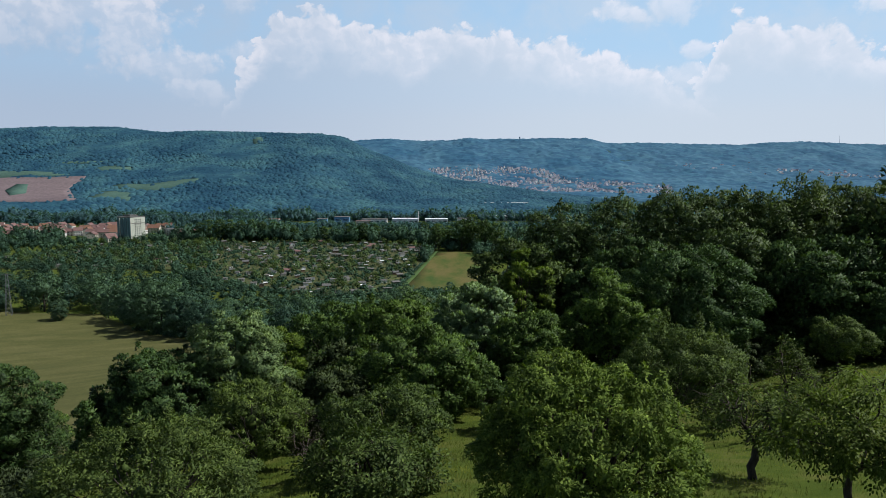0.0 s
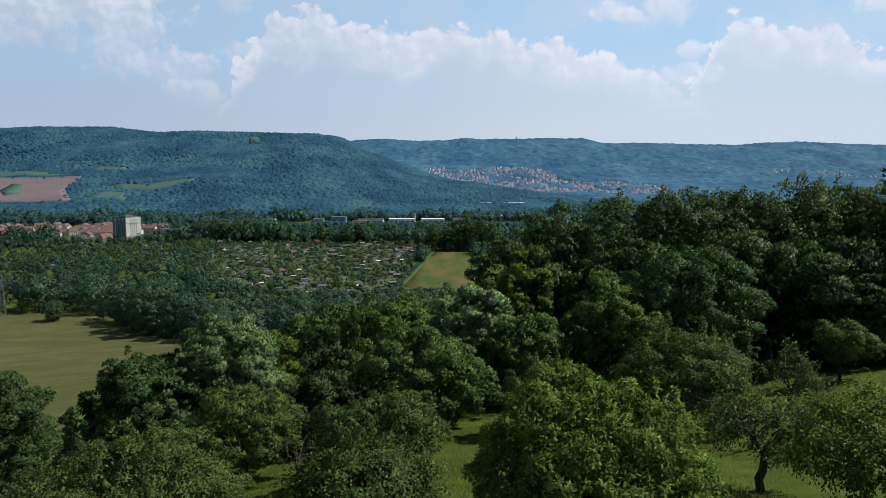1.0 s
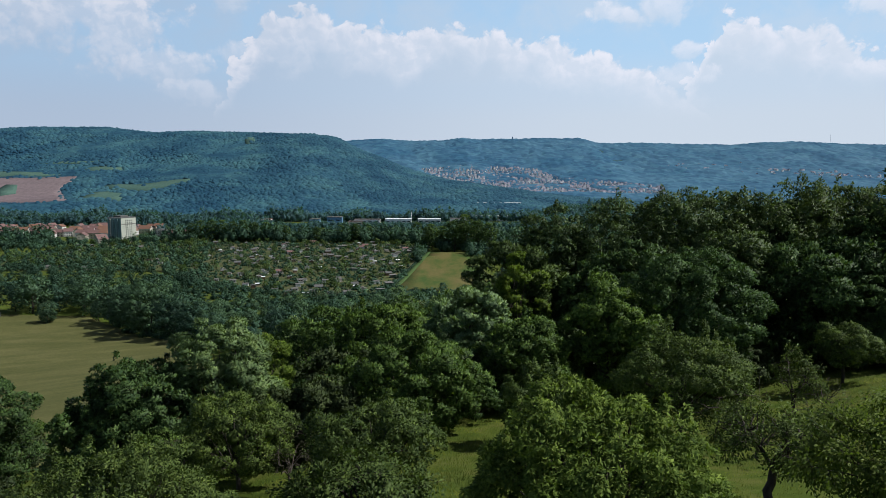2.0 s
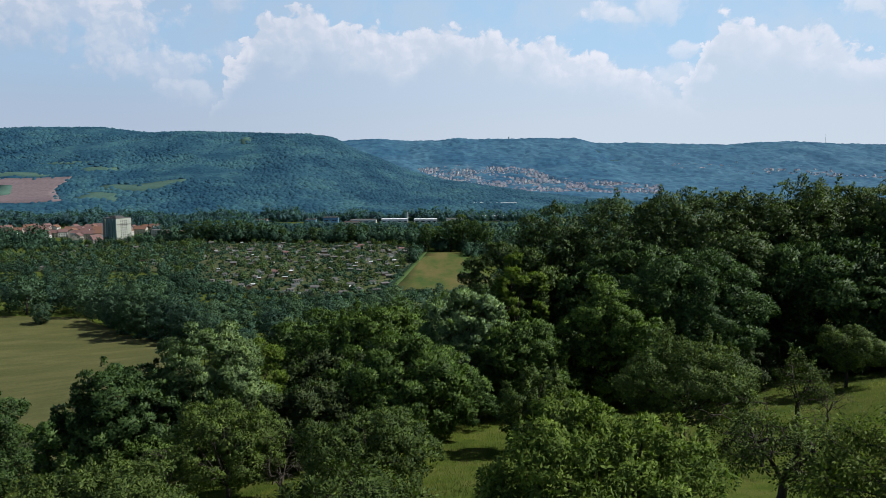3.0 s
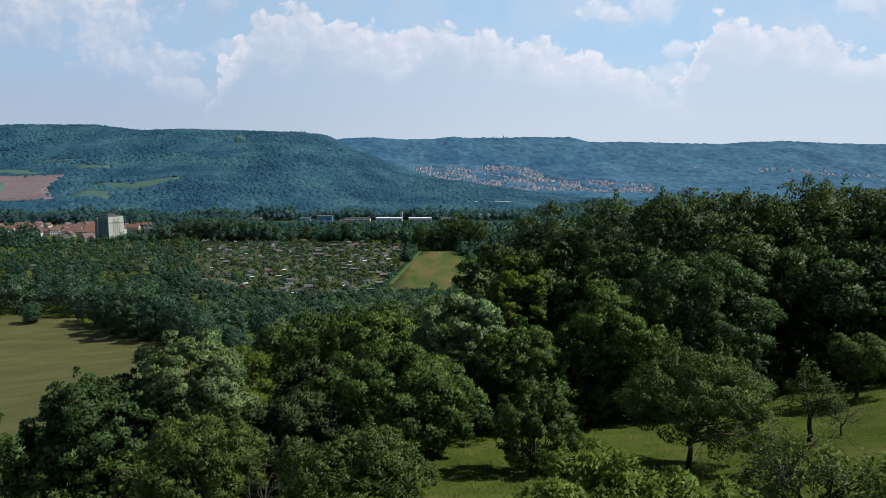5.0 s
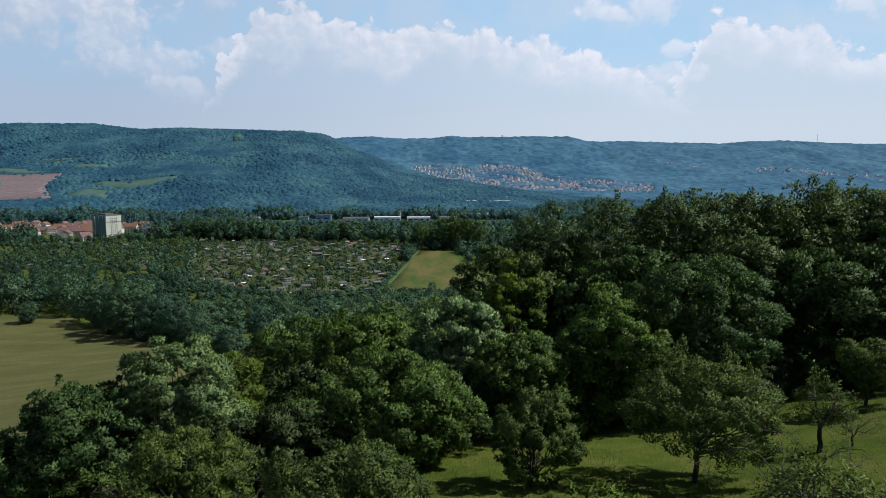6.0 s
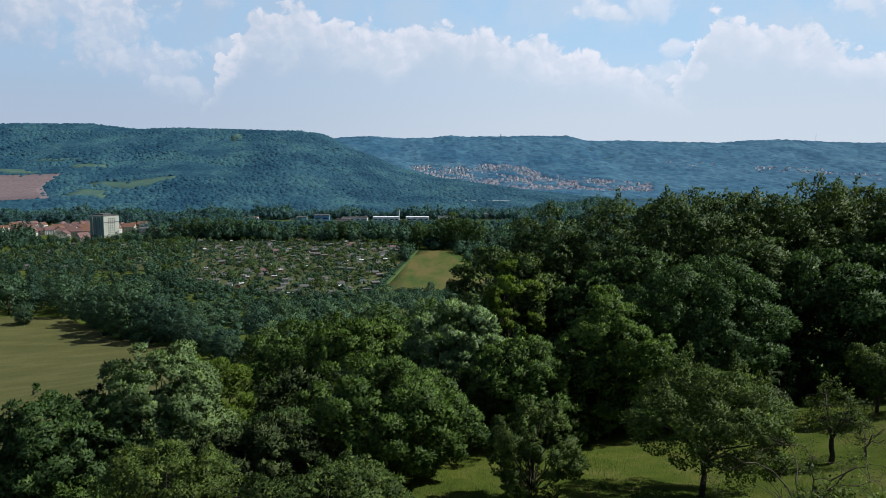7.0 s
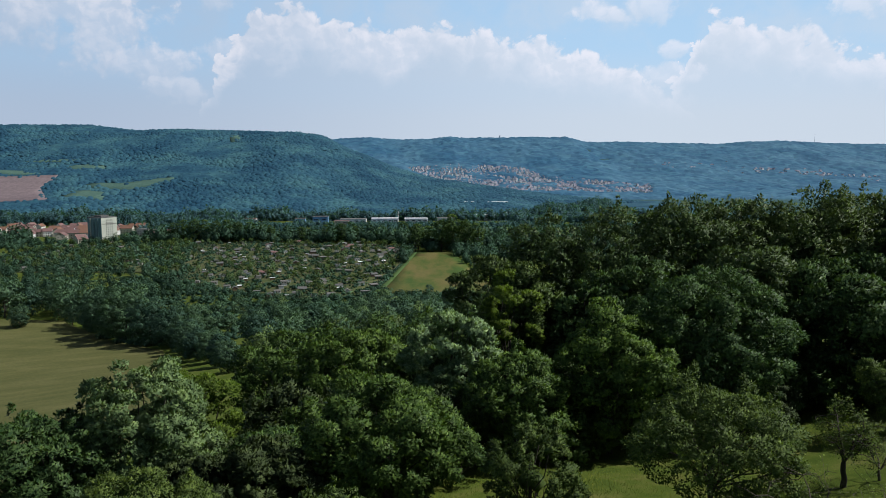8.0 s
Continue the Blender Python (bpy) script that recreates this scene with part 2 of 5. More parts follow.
VALLEY_LEAF = leaf_mat("hazy_valley_canopy", (0.032, 0.071, 0.047), (0.054, 0.103, 0.063), 0.2, 0.6, 0.03, 0.0, 0.0, 0.6)
# Haze blue in the floor colour, to match the far canopies.
FOREST_FLOOR = mottled("hazy_forest_floor", [(0.3, (0.034, 0.074, 0.078)), (0.7, (0.046, 0.092, 0.096))], 0.03, 0.95, 0.2, spec=0.04)
BARK = mottled("bark", [(0.3, (0.020, 0.016, 0.013)), (0.7, (0.055, 0.046, 0.037))], 6.0, 0.9, 40.0, 0.02, (1, 1, 0.3))
DEAD = mottled("dead_wood", [(0.3, (0.045, 0.036, 0.028)), (0.7, (0.105, 0.088, 0.072))], 8.0, 0.9, 50.0, 0.01)
GROUND = mottled("hill_soil_grass", [(0.30, (0.040, 0.066, 0.010)), (0.5, (0.066, 0.092, 0.015)), (0.70, (0.108, 0.112, 0.030))], 0.45, 0.95, 9.0, 0.03, spec=0.04)
HAY = mottled("mown_meadow", [(0.34, (0.074, 0.080, 0.028)), (0.5, (0.091, 0.094, 0.034)), (0.66, (0.118, 0.114, 0.046))], 0.09, 0.95, 0.9, 0.03, (0.35, 0.9, 1.0), spec=0.04)
STRIP = mottled("strip_meadow", [(0.40, (0.050, 0.084, 0.022)), (0.5, (0.084, 0.096, 0.028)), (0.60, (0.122, 0.108, 0.040))], 0.022, 0.95, 0.8, 0.03, (2.0, 0.5, 1.0), spec=0.04)
PLOUGHED = mottled("bare_field", [(0.3, (0.145, 0.117, 0.124)), (0.7, (0.188, 0.148, 0.152))], 0.012, 0.95, 0.12, 0.0, (0.4, 1.5, 1.0), spec=0.04)
# Pasture green with distant haze blended into the colour.
PASTURE = mottled("hazy_hill_pasture", [(0.3, (0.058, 0.110, 0.092)), (0.7, (0.080, 0.138, 0.110))], 0.02, 0.95, 0.2, spec=0.04)
GARDEN_SOIL = mottled("garden_plots", [(0.25, (0.034, 0.048, 0.018)), (0.45, (0.055, 0.075, 0.026)), (0.62, (0.095, 0.088, 0.048)), (0.8, (0.05, 0.06, 0.025))], 0.16, 0.95, 0.8, spec=0.04)


# ---- mesh helpers ----
def make_mesh(name, verts, faces, material, smooth=False, normals=None, tris=None):
    """A mesh of faces that all have as many corners, and of triangles besides."""
    verts, faces = np.asarray(verts, np.float32), np.asarray(faces, np.int32)
    k, n, extra = faces.shape[1], len(faces), 0 if tris is None else len(tris)
    loops = faces.ravel() if tris is None else np.concatenate([faces.ravel(), np.asarray(tris, np.int32).ravel()])
    starts = np.concatenate([np.arange(n) * k, n * k + np.arange(extra) * 3]).astype(np.int32)
    me = bpy.data.meshes.new(name)
    me.vertices.add(len(verts))
    me.vertices.foreach_set("co", verts.ravel())
    me.loops.add(len(loops))
    me.loops.foreach_set("vertex_index", loops)
    me.polygons.add(n + extra)
    me.polygons.foreach_set("loop_start", starts)
    me.polygons.foreach_set("use_smooth", np.full(n + extra, smooth))
    me.update(calc_edges=True)
    me.materials.append(material)
    if normals is not None:
        me.normals_split_custom_set_from_vertices(np.asarray(normals, np.float32).tolist())
    return me


def joined(pieces):
    """Lists of (verts, faces) as one pair."""
    vs, fs, n = [], [], 0
    for v, f in pieces:
        vs.append(np.asarray(v, float))
        fs.append(np.asarray(f, int) + n)
        n += len(v)
    return np.concatenate(vs), np.concatenate(fs)


def part_mesh(name, me, parent, label=""):
    ob = new(name, me)
    ob.parent = parent
    return tagged(ob, label)


def part(name, bm, material, parent, label=""):
    me = bpy.data.meshes.new(name)
    bm.to_mesh(me)
    bm.free()
    me.materials.append(material)
    return part_mesh(name, me, parent, label)


def box(sx, sy, sz, at=(0, 0, 0), bevel=0.0):
    """A box that stands on at."""
    bm = bmesh.new()
    bmesh.ops.create_cube(bm, size=1.0)
    bmesh.ops.scale(bm, vec=(sx, sy, sz), verts=bm.verts)
    bmesh.ops.translate(bm, vec=(at[0], at[1], at[2] + sz / 2), verts=bm.verts)
    if bevel:
        bmesh.ops.bevel(bm, geom=bm.edges, offset=bevel, segments=1, affect="EDGES")
    return bm


def tube(pts, radii, sides=5):
    pts, radii = np.asarray(pts, float), np.asarray(radii, float)
    d = np.gradient(pts, axis=0)
    d /= np.linalg.norm(d, axis=1, keepdims=True) + 1e-9
    ref = np.where(np.abs(d[:, 2:3]) < 0.9, np.array([[0, 0, 1.0]]), np.array([[1.0, 0, 0]]))
    a = np.cross(d, ref)
    a /= np.linalg.norm(a, axis=1, keepdims=True) + 1e-9
    b = np.cross(d, a)
    ang = np.linspace(0, 2 * math.pi, sides, endpoint=False)
    ring = pts[:, None] + radii[:, None, None] * (np.cos(ang)[None, :, None] * a[:, None] + np.sin(ang)[None, :, None] * b[:, None])
    n = len(pts)
    i = np.arange(n - 1)[:, None] * sides + np.arange(sides)[None]
    j = np.arange(n - 1)[:, None] * sides + (np.arange(sides)[None] + 1) % sides
    return ring.reshape(-1, 3), np.stack([i, j, j + sides, i + sides], -1).reshape(-1, 4)


def unit(v):
    return v / (np.linalg.norm(v, axis=-1, keepdims=True) + 1e-9)


def leaves(rng, at, way, length, width, face=None, fold=0.15, tri=False):
    """Leaf blades at the given points, tips towards way, upper sides towards face: folded ones, or plain pointed ones."""
    n = len(at)
    way = unit(way)
    face = rng.normal(size=(n, 3)) if face is None else face
    side = unit(np.cross(way, face))
    up = np.cross(side, way)
    L = length * rng.uniform(0.7, 1.25, (n, 1))
    W = width * rng.uniform(0.7, 1.25, (n, 1))
    if tri:
        v = np.stack([at + side * W * 0.5, at + way * L, at - side * W * 0.5], 1)
        return v.reshape(-1, 3), np.arange(n * 3).reshape(n, 3)
    mid = at + way * L * 0.45
    v = np.stack([at, mid + side * W * 0.5 + up * W * fold, at + way * L - up * W * fold, mid - side * W * 0.5 + up * W * fold], 1)
    f = np.arange(n * 4).reshape(n, 4)
    return v.reshape(-1, 3), f


def sphere_dirs(rng, n, low=-1.0):
    z = rng.uniform(low, 1, n)
    a = rng.uniform(0, 2 * math.pi, n)
    r = np.sqrt(1 - z * z)
    return np.stack([r * np.cos(a), r * np.sin(a), z], -1)


def bent(rng, a, b, n, wobble, lift=0.0):
    s = np.linspace(0, 1, n)[:, None]
    p = a * (1 - s) + b * s
    w = rng.normal(0, wobble * np.linalg.norm(b - a), (n, 3)) * np.sin(s * math.pi)
    p = p + w
    p[:, 2:] += lift * np.linalg.norm(b - a) * np.sin(s * math.pi)
    return p


# ---- the lie of the land ----
def smooth_step(a, b, v):
    s = np.clip((v - a) / (b - a), 0, 1)
    return s * s * (3 - 2 * s)


def ground(x, y):
    x, y = np.asarray(x, float), np.asarray(y, float)
    u = y - 0.9 * np.clip(x, -400, 0) - np.interp(x, [14, 20, 26, 34, 60, 320], [0, 2, 5.5, 14, 32, 130])
    z = np.interp(u, [-120, -60, -20, 0, 17, 28, 38, 48.5, 61, 80, 100, 152, 220, 300, 380, 460, 540, 640],
                  [88, 85, 79, 75, 71.5, 69, 66.2, 63.8, 61.6, 57.5, 53, 44, 33, 22, 12.5, 6.5, 3, 2])
    crest = np.interp(x, [-2600, -1450, -1240, -1060, -900, -620, -400, -325, -244, -171, -117, -62, 29, 120, 211, 302, 394, 600],
                      [214, 236, 240, 242, 224, 226, 219, 208, 167, 143, 120, 100, 74, 60, 46, 33, 26, 0])
    foot = 1280 + 0.12 * np.abs(x + 300)
    crest = crest * (1 - smooth_step(2350, 2800, y))
    z = z + crest * (0.30 * smooth_step(foot, foot + 420, y) + 0.70 * smooth_step(foot + 250, 2250, y))
    far = np.interp(x, [-3600, -564, -289, -117, 55, 158, 261, 743, 846, 949, 1258, 1602, 1774, 1911, 2118, 2462, 2695, 3600],
                    [296, 296, 308, 300, 304, 318, 306, 310, 312, 286, 288, 276, 272, 282, 290, 282, 276, 270])
    z = z + np.clip(far - z, 0, None) * (0.22 * smooth_step(2500, 3300, y) + 0.78 * smooth_step(3000, 4150, y))
    # folds and gullies in the hillsides
    roll = np.sin(x / 83 + 1.3 * np.sin(y / 190)) + 0.6 * np.sin(x / 41 + y / 120 + 2)
    return z + roll * (4.0 * smooth_step(1350, 1800, y) * (1 - smooth_step(2050, 2300, y)) + 3.5 * smooth_step(2900, 3500, y) * (1 - smooth_step(3900, 4150, y)))


def inside(poly, x, y):
    x, y = np.asarray(x, float), np.asarray(y, float)
    odd = np.zeros(x.shape, bool)
    for (ax, ay), (bx, by) in zip(poly, poly[1:] + poly[:1]):
        cross = ((ay > y) != (by > y)) & (x < (bx - ax) * (y - ay) / ((by - ay) if by != ay else 1e-9) + ax)
        odd ^= cross
    return odd


MEADOW = [(-330, 420), (-262, 402), (-200, 392), (-165, 352), (-140, 322), (-104, 284), (-64, 190), (-30, 84), (-58, 54), (-150, 90), (-360, 260)]
STRIP_FIELD = [(-9, 741), (33, 741), (52, 430), (-33, 462)]
GARDENS = [(-430, 815), (-300, 850), (-205, 850), (-60, 830), (-12, 800), (-16, 722), (-37, 447), (-86, 447), (-156, 508), (-240, 590), (-440, 600)]
BARE_FIELD = [(-1300, 1727), (-1116, 1727), (-1029, 1724), (-897, 1726), (-890, 1692), (-898, 1644), (-841, 1561), (-815, 1532), (-989, 1526), (-1300, 1530)]
GREEN_PATCH = [(-1034, 1618), (-1037, 1667), (-1010, 1667), (-975, 1601), (-1000, 1580)]
PASTURES = [
    [(-1300, 1790), (-1152, 1786), (-996, 1768), (-930, 1740), (-1026, 1731), (-1300, 1732)],
    [(-924, 1768), (-891, 1803), (-829, 1819), (-812, 1790), (-867, 1758)],
    [(-800, 1655), (-780, 1676), (-728, 1672), (-660, 1688), (-600, 1684), (-595, 1650), (-640, 1632), (-687, 1619), (-760, 1630)],
    [(-815, 1560), (-809, 1609), (-760, 1616), (-716, 1593), (-697, 1522), (-755, 1538)],
    [(-584, 2112), (-552, 2114), (-530, 2030), (-557, 2030)],
    [(-1060, 1848), (-1000, 1862), (-930, 1850), (-880, 1862), (-930, 1835)],
]


def build_terrain():
    ys = np.concatenate([np.arange(-300, -20, 20), np.arange(-20, 140, 2.5), np.arange(140, 420, 8), np.arange(420, 1250, 30), np.arange(1250, 4300, 35), [4400, 4700, 5200]])
    xs = np.concatenate([np.arange(-3900, -700, 80), np.arange(-700, -80, 25), np.arange(-80, 100, 4), np.arange(100, 400, 20), np.arange(400, 3901, 80)])
    X, Y = np.meshgrid(xs, ys)
    Z = ground(X, Y)
    v = np.stack([X, Y, Z], -1).reshape(-1, 3)
    w = len(xs)
    i = (np.arange(len(ys) - 1)[:, None] * w + np.arange(w - 1)[None]).ravel()
    f = np.stack([i, i + 1, i + w + 1, i + w], -1)
    me = make_mesh("ground", v, f, GROUND, True)
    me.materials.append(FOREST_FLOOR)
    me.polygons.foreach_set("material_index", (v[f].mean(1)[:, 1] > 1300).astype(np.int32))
    tagged(new("ground", me), "grassy hillside falling to a wide valley floor", "ground", kind="structure")


def patch(name, poly, material, lift, step, label):
    """A field that lies on the land, cut to its outline."""
    bm = bmesh.new()
    ring = []
    for (ax, ay), (bx, by) in zip(poly, poly[1:] + poly[:1]):
        n = max(2, int(math.hypot(bx - ax, by - ay) / step))
        for k in range(n):
            ring.append((ax + (bx - ax) * k / n, ay + (by - ay) * k / n))
    face = bm.faces.new([bm.verts.new((px, py, 0)) for px, py in ring])
    x0, x1 = min(p[0] for p in ring), max(p[0] for p in ring)
    y0, y1 = min(p[1] for p in ring), max(p[1] for p in ring)
    for axis, lo, hi in ((0, x0, x1), (1, y0, y1)):
        for c in np.arange(lo + step, hi, step):
            co, no = ((c, 0, 0), (1, 0, 0)) if axis == 0 else ((0, c, 0), (0, 1, 0))
            bmesh.ops.bisect_plane(bm, geom=bm.verts[:] + bm.edges[:] + bm.faces[:], plane_co=co, plane_no=no, dist=0.01)
    for v in bm.verts:
        v.co.z = float(ground(v.co.x, v.co.y)) + lift
    for f in bm.faces:
        f.smooth = True
        if f.normal.z < 0:
            f.normal_flip()
    edge = bmesh.ops.extrude_edge_only(bm, edges=[e for e in bm.edges if e.is_boundary])
    for v in edge["geom"]:
        if isinstance(v, bmesh.types.BMVert):
            v.co.z -= lift + 2.0
    me = bpy.data.meshes.new(name)
    bm.to_mesh(me)
    bm.free()
    me.materials.append(material)
    return tagged(new(name, me), label, "field", kind="structure")


build_terrain()
patch("meadow", MEADOW, HAY, 0.35, 12, "dry mown hay meadow with faint cutting lines")
patch("meadow", STRIP_FIELD, STRIP, 0.6, 20, "green and yellowish grass field beside the gardens")
patch("garden_ground", GARDENS, GARDEN_SOIL, 0.8, 30, "allotment ground of lawns, beds and paths")
patch("field", BARE_FIELD, PLOUGHED, 3.0, 40, "reddish bare ploughed field on the far hillside")
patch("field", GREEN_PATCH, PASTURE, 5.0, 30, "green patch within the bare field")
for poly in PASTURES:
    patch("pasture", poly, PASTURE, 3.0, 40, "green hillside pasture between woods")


# ---- trees ----
def tree(name, x, y, wood, crown, leaf, scale=1.0, turn=0.0, label="", group="", sink=0.15, category="tree"):
    root = new(name)
    root.matrix_basis = pose(x, y, float(ground(x, y)) - sink, 0, 0, turn) @ Matrix.Scale(scale, 4)
    part_mesh("trunk", wood, root)
    part_mesh("crown", crown, root)
    return tagged(root, label, category, group)


def open_tree(seed, height, radius, trunk, limbs, subs, twigs, per_twig, length, width, leaf, droop=0.3, girth=0.13, bare=0.0, bark=None):
    """A broad tree grown branch by branch: trunk, limbs, boughs, twigs, and leaves along the twigs. Returns wood and crown meshes."""
    rng = np.random.default_rng(seed)
    mid = np.array([0, 0, trunk * 0.75 + (height - trunk * 0.75) * 0.5])
    rad = np.array([radius, radius, (height - trunk * 0.75) * 0.5])
    lump = [(rng.normal(size=3), rng.uniform(0, 6)) for _ in range(5)]

    def shell(n, lo, hi, low):
        d = sphere_dirs(rng, n, low)
        k = 1.0
        for a, ph in lump:
            k = k + 0.10 * np.sin(d @ a * 2.2 + ph)[:, None]
        p = mid + d * rad * rng.uniform(lo, hi, (n, 1)) * k
        p[:, 2] = np.maximum(p[:, 2], trunk * 0.6)
        return p

    wood, pieces = [], []
    lean = rng.normal(0, 0.12, 2) * trunk
    fork = np.array([lean[0], lean[1], trunk])
    base = bent(rng, np.array([0, 0, -0.3]), fork, 5, 0.03)
    wood.append(tube(base, np.linspace(girth * 1.35, girth, 5), 8))
    nodes = [fork[None]]
    size = [np.full(1, girth)]
    for count, lo, hi, low, r0, r1, n in ((limbs, 0.55, 0.7, -0.25, 0.62, 0.34, 6), (subs, 0.7, 0.95, -0.45, 0.3, 0.1, 5), (twigs, 0.6, 1.05, -0.65, 0.09, 0.03, 4)):
        pts, sz = np.concatenate(nodes), np.concatenate(size)
        fresh, fresh_size = [], []
        for target in shell(count, lo, hi, low):
            d = np.linalg.norm(pts - target, axis=1) + 0.35 * np.linalg.norm(pts - fork, axis=1) * 0.2
            k = int(np.argmin(d)) if count != limbs else 0
            line = bent(rng, pts[k], target, n, 0.06, 0.06 if count != twigs else -0.03)
            ra = min(girth * r0, sz[k] * 0.95)
            rr = np.linspace(ra, max(ra * 0.35, girth * r1 * 0.4), n)
            wood.append(tube(line, np.maximum(rr, 0.006), 6 if count == limbs else (5 if count == subs else 3)))
            fresh.append(line[1:])
            fresh_size.append(rr[1:])
            if count == twigs and rng.random() > bare:
                pieces.append(line)
        nodes.append(np.concatenate(fresh))
        size.append(np.concatenate(fresh_size))
        if count == subs:
            nodes, size = nodes[1:], size[1:]
    at, way = [], []
    for line in pieces:
        s = rng.uniform(0.25, 1.08, per_twig)
        idx = np.clip(s * (len(line) - 1), 0, len(line) - 1.001)
        i = idx.astype(int)
        p = line[i] + (line[np.minimum(i + 1, len(line) - 1)] - line[i]) * (idx - i)[:, None]
        spread = rng.normal(0, 1, (per_twig, 3))
        out = unit(line[-1] - line[0])
        at.append(p + spread * length * 0.9)
        way.append(unit(spread) + out * 0.8 + np.array([0, 0, -droop * 2]))
    way = np.concatenate(way)
    at = np.concatenate(at)
    out = unit((at - mid) / rad)
    v, f = leaves(rng, at, way, length, width, np.array([0, 0, 0.8]) + out * 0.6 + rng.normal(0, 0.45, way.shape))
    soft = unit(out * 0.7 + np.array([0, 0, 0.4]) + rng.normal(0, 0.45, way.shape))
    wv, wf = joined(wood)
    return make_mesh("trunk", wv, wf, bark or BARK, True), make_mesh("crown", v, f, leaf, True, np.repeat(soft, 4, 0))


def dense_tree(seed, height, radius, trunk, lobes, count, length, width, leaf, spike=0.0, shape=1.0, girth=0.22, subs=7, low=-0.8, limb_step=1, droop=0.0, solid=0, core=0.3, rough=0.18, tuft=1.0, tri=True, flat=0.62, whole=0.25):
    """A crown of overlapping lobes; each lobe is a heap of leafy shoots on a limb."""
    rng = np.random.default_rng(seed)
    half = (height - trunk) * 0.5
    mid = np.array([0, 0, trunk + half])
    wood = [tube(bent(rng, np.array([0, 0, -0.4]), mid + np.array([0, 0, half * 0.2]), 7, 0.015), np.linspace(girth * 1.2, girth * 0.35, 7), 8)]
    d = sphere_dirs(rng, lobes, low)
    for _ in range(14):
        gap = d[:, None] - d[None]
        dist = np.linalg.norm(gap, axis=-1) + np.eye(lobes) * 9
        d = unit(d + 0.02 * (gap / dist[..., None] ** 3).sum(1) / lobes * 4)
    clumps, hearts = [], []
    for k in range(lobes):
        taper = 1 - (1 - shape) * max(0.0, d[k, 2])
        env = np.array([radius * taper, radius * taper, half])
        c = mid + d[k] * env * rng.uniform(0.56, 0.86)
        r = radius * rng.uniform(0.22, 0.40) * (26 / max(lobes, 14)) ** 0.25
        hearts.append((c, r))
        if k % limb_step == 0:
            wood.append(tube(bent(rng, np.array([0, 0, min(trunk * rng.uniform(0.8, 1.6) + 0.3, c[2])]), c, 4, 0.05), np.linspace(girth * 0.4, 0.02, 4), 4))
        for _ in range(subs):
            e = unit(rng.normal(size=3) + d[k] * 0.9 + np.array([0, 0, 0.45]))
            q = c + e * r * rng.uniform(0.6, 1.0)
            rise = 0.0
            if rng.random() < spike and e[2] > 0:
                rise = rng.uniform(0.2, 0.5) * r
            size = r * tuft * rng.uniform(0.26, 0.54)
            clumps.append((q + np.array([0, 0, rise]), size * (np.array([0.4, 0.4, 1.35]) if rise else np.array([1, 1, flat])), e, c))
    weight = np.array([c[1][0] * c[1][2] for c in clumps])
    share = np.maximum(3, (count * weight / weight.sum()).astype(int))
    at, way, face, soft = [], [], [], []
    for (c, r, out, heart), n in zip(clumps, share):
        g = unit(sphere_dirs(rng, n) + out * 0.45 + np.array([0, 0, 0.35]))
        p = c + g * r * rng.triangular(0.6, 0.98, 1.16, (n, 1))
        at.append(p)
        way.append(rng.normal(0, 0.75, (n, 3)) + g * 0.5 + out * 0.4 + np.array([0, 0, 0.1 - 1.4 * droop]))
        face.append(g * 0.6 + out * 0.4 + np.array([0, 0, 0.8]) + rng.normal(0, 0.4, (n, 3)))
        soft.append(unit(g * 0.75 + unit(p - heart) * 0.55 + unit((p - mid) / np.array([radius, radius, half])) * whole + rng.normal(0, rough, (n, 3))))
    v, f = leaves(rng, np.concatenate(at), np.concatenate(way), length, width, np.concatenate(face), tri=tri)
    normals = np.repeat(np.concatenate(soft), 3 if tri else 4, 0)
    # solid masses added in place of close-set inner leaves to shut out the light: one in each lobe and a few in the
    # middle
    solids = [(c, np.array([1, 1, 0.85]) * r * core) for c, r in hearts]
    solids += [(mid + unit(rng.normal(size=3)) * np.array([radius, radius, half]) * rng.uniform(0.1, 0.3), np.full(3, min(radius, half)) * core * 0.8) for _ in range(max(3, lobes // 6))]
    centre, rad = np.array([c[0] for c in solids]), np.array([c[1] for c in solids])
    m = len(BLOB_V[solid])
    bv = centre[:, None] + BLOB_V[solid][None] * rad[:, None] * rng.uniform(0.8, 1.15, (len(solids), m, 1))
    bn = unit(np.repeat(BLOB_V[solid][None], len(solids), 0))
    bt = (BLOB_F[solid][None] + (np.arange(len(solids)) * m)[:, None, None] + len(v)).reshape(-1, 3)
    v = np.concatenate([v, bv.reshape(-1, 3)])
    normals = np.concatenate([normals, bn.reshape(-1, 3)])
    wv, wf = joined(wood)
    crown = make_mesh("crown", v, np.concatenate([f, bt]), leaf, True, normals) if tri else make_mesh("crown", v, f, leaf, True, normals, bt)
    return make_mesh("trunk", wv, wf, BARK, True), crown


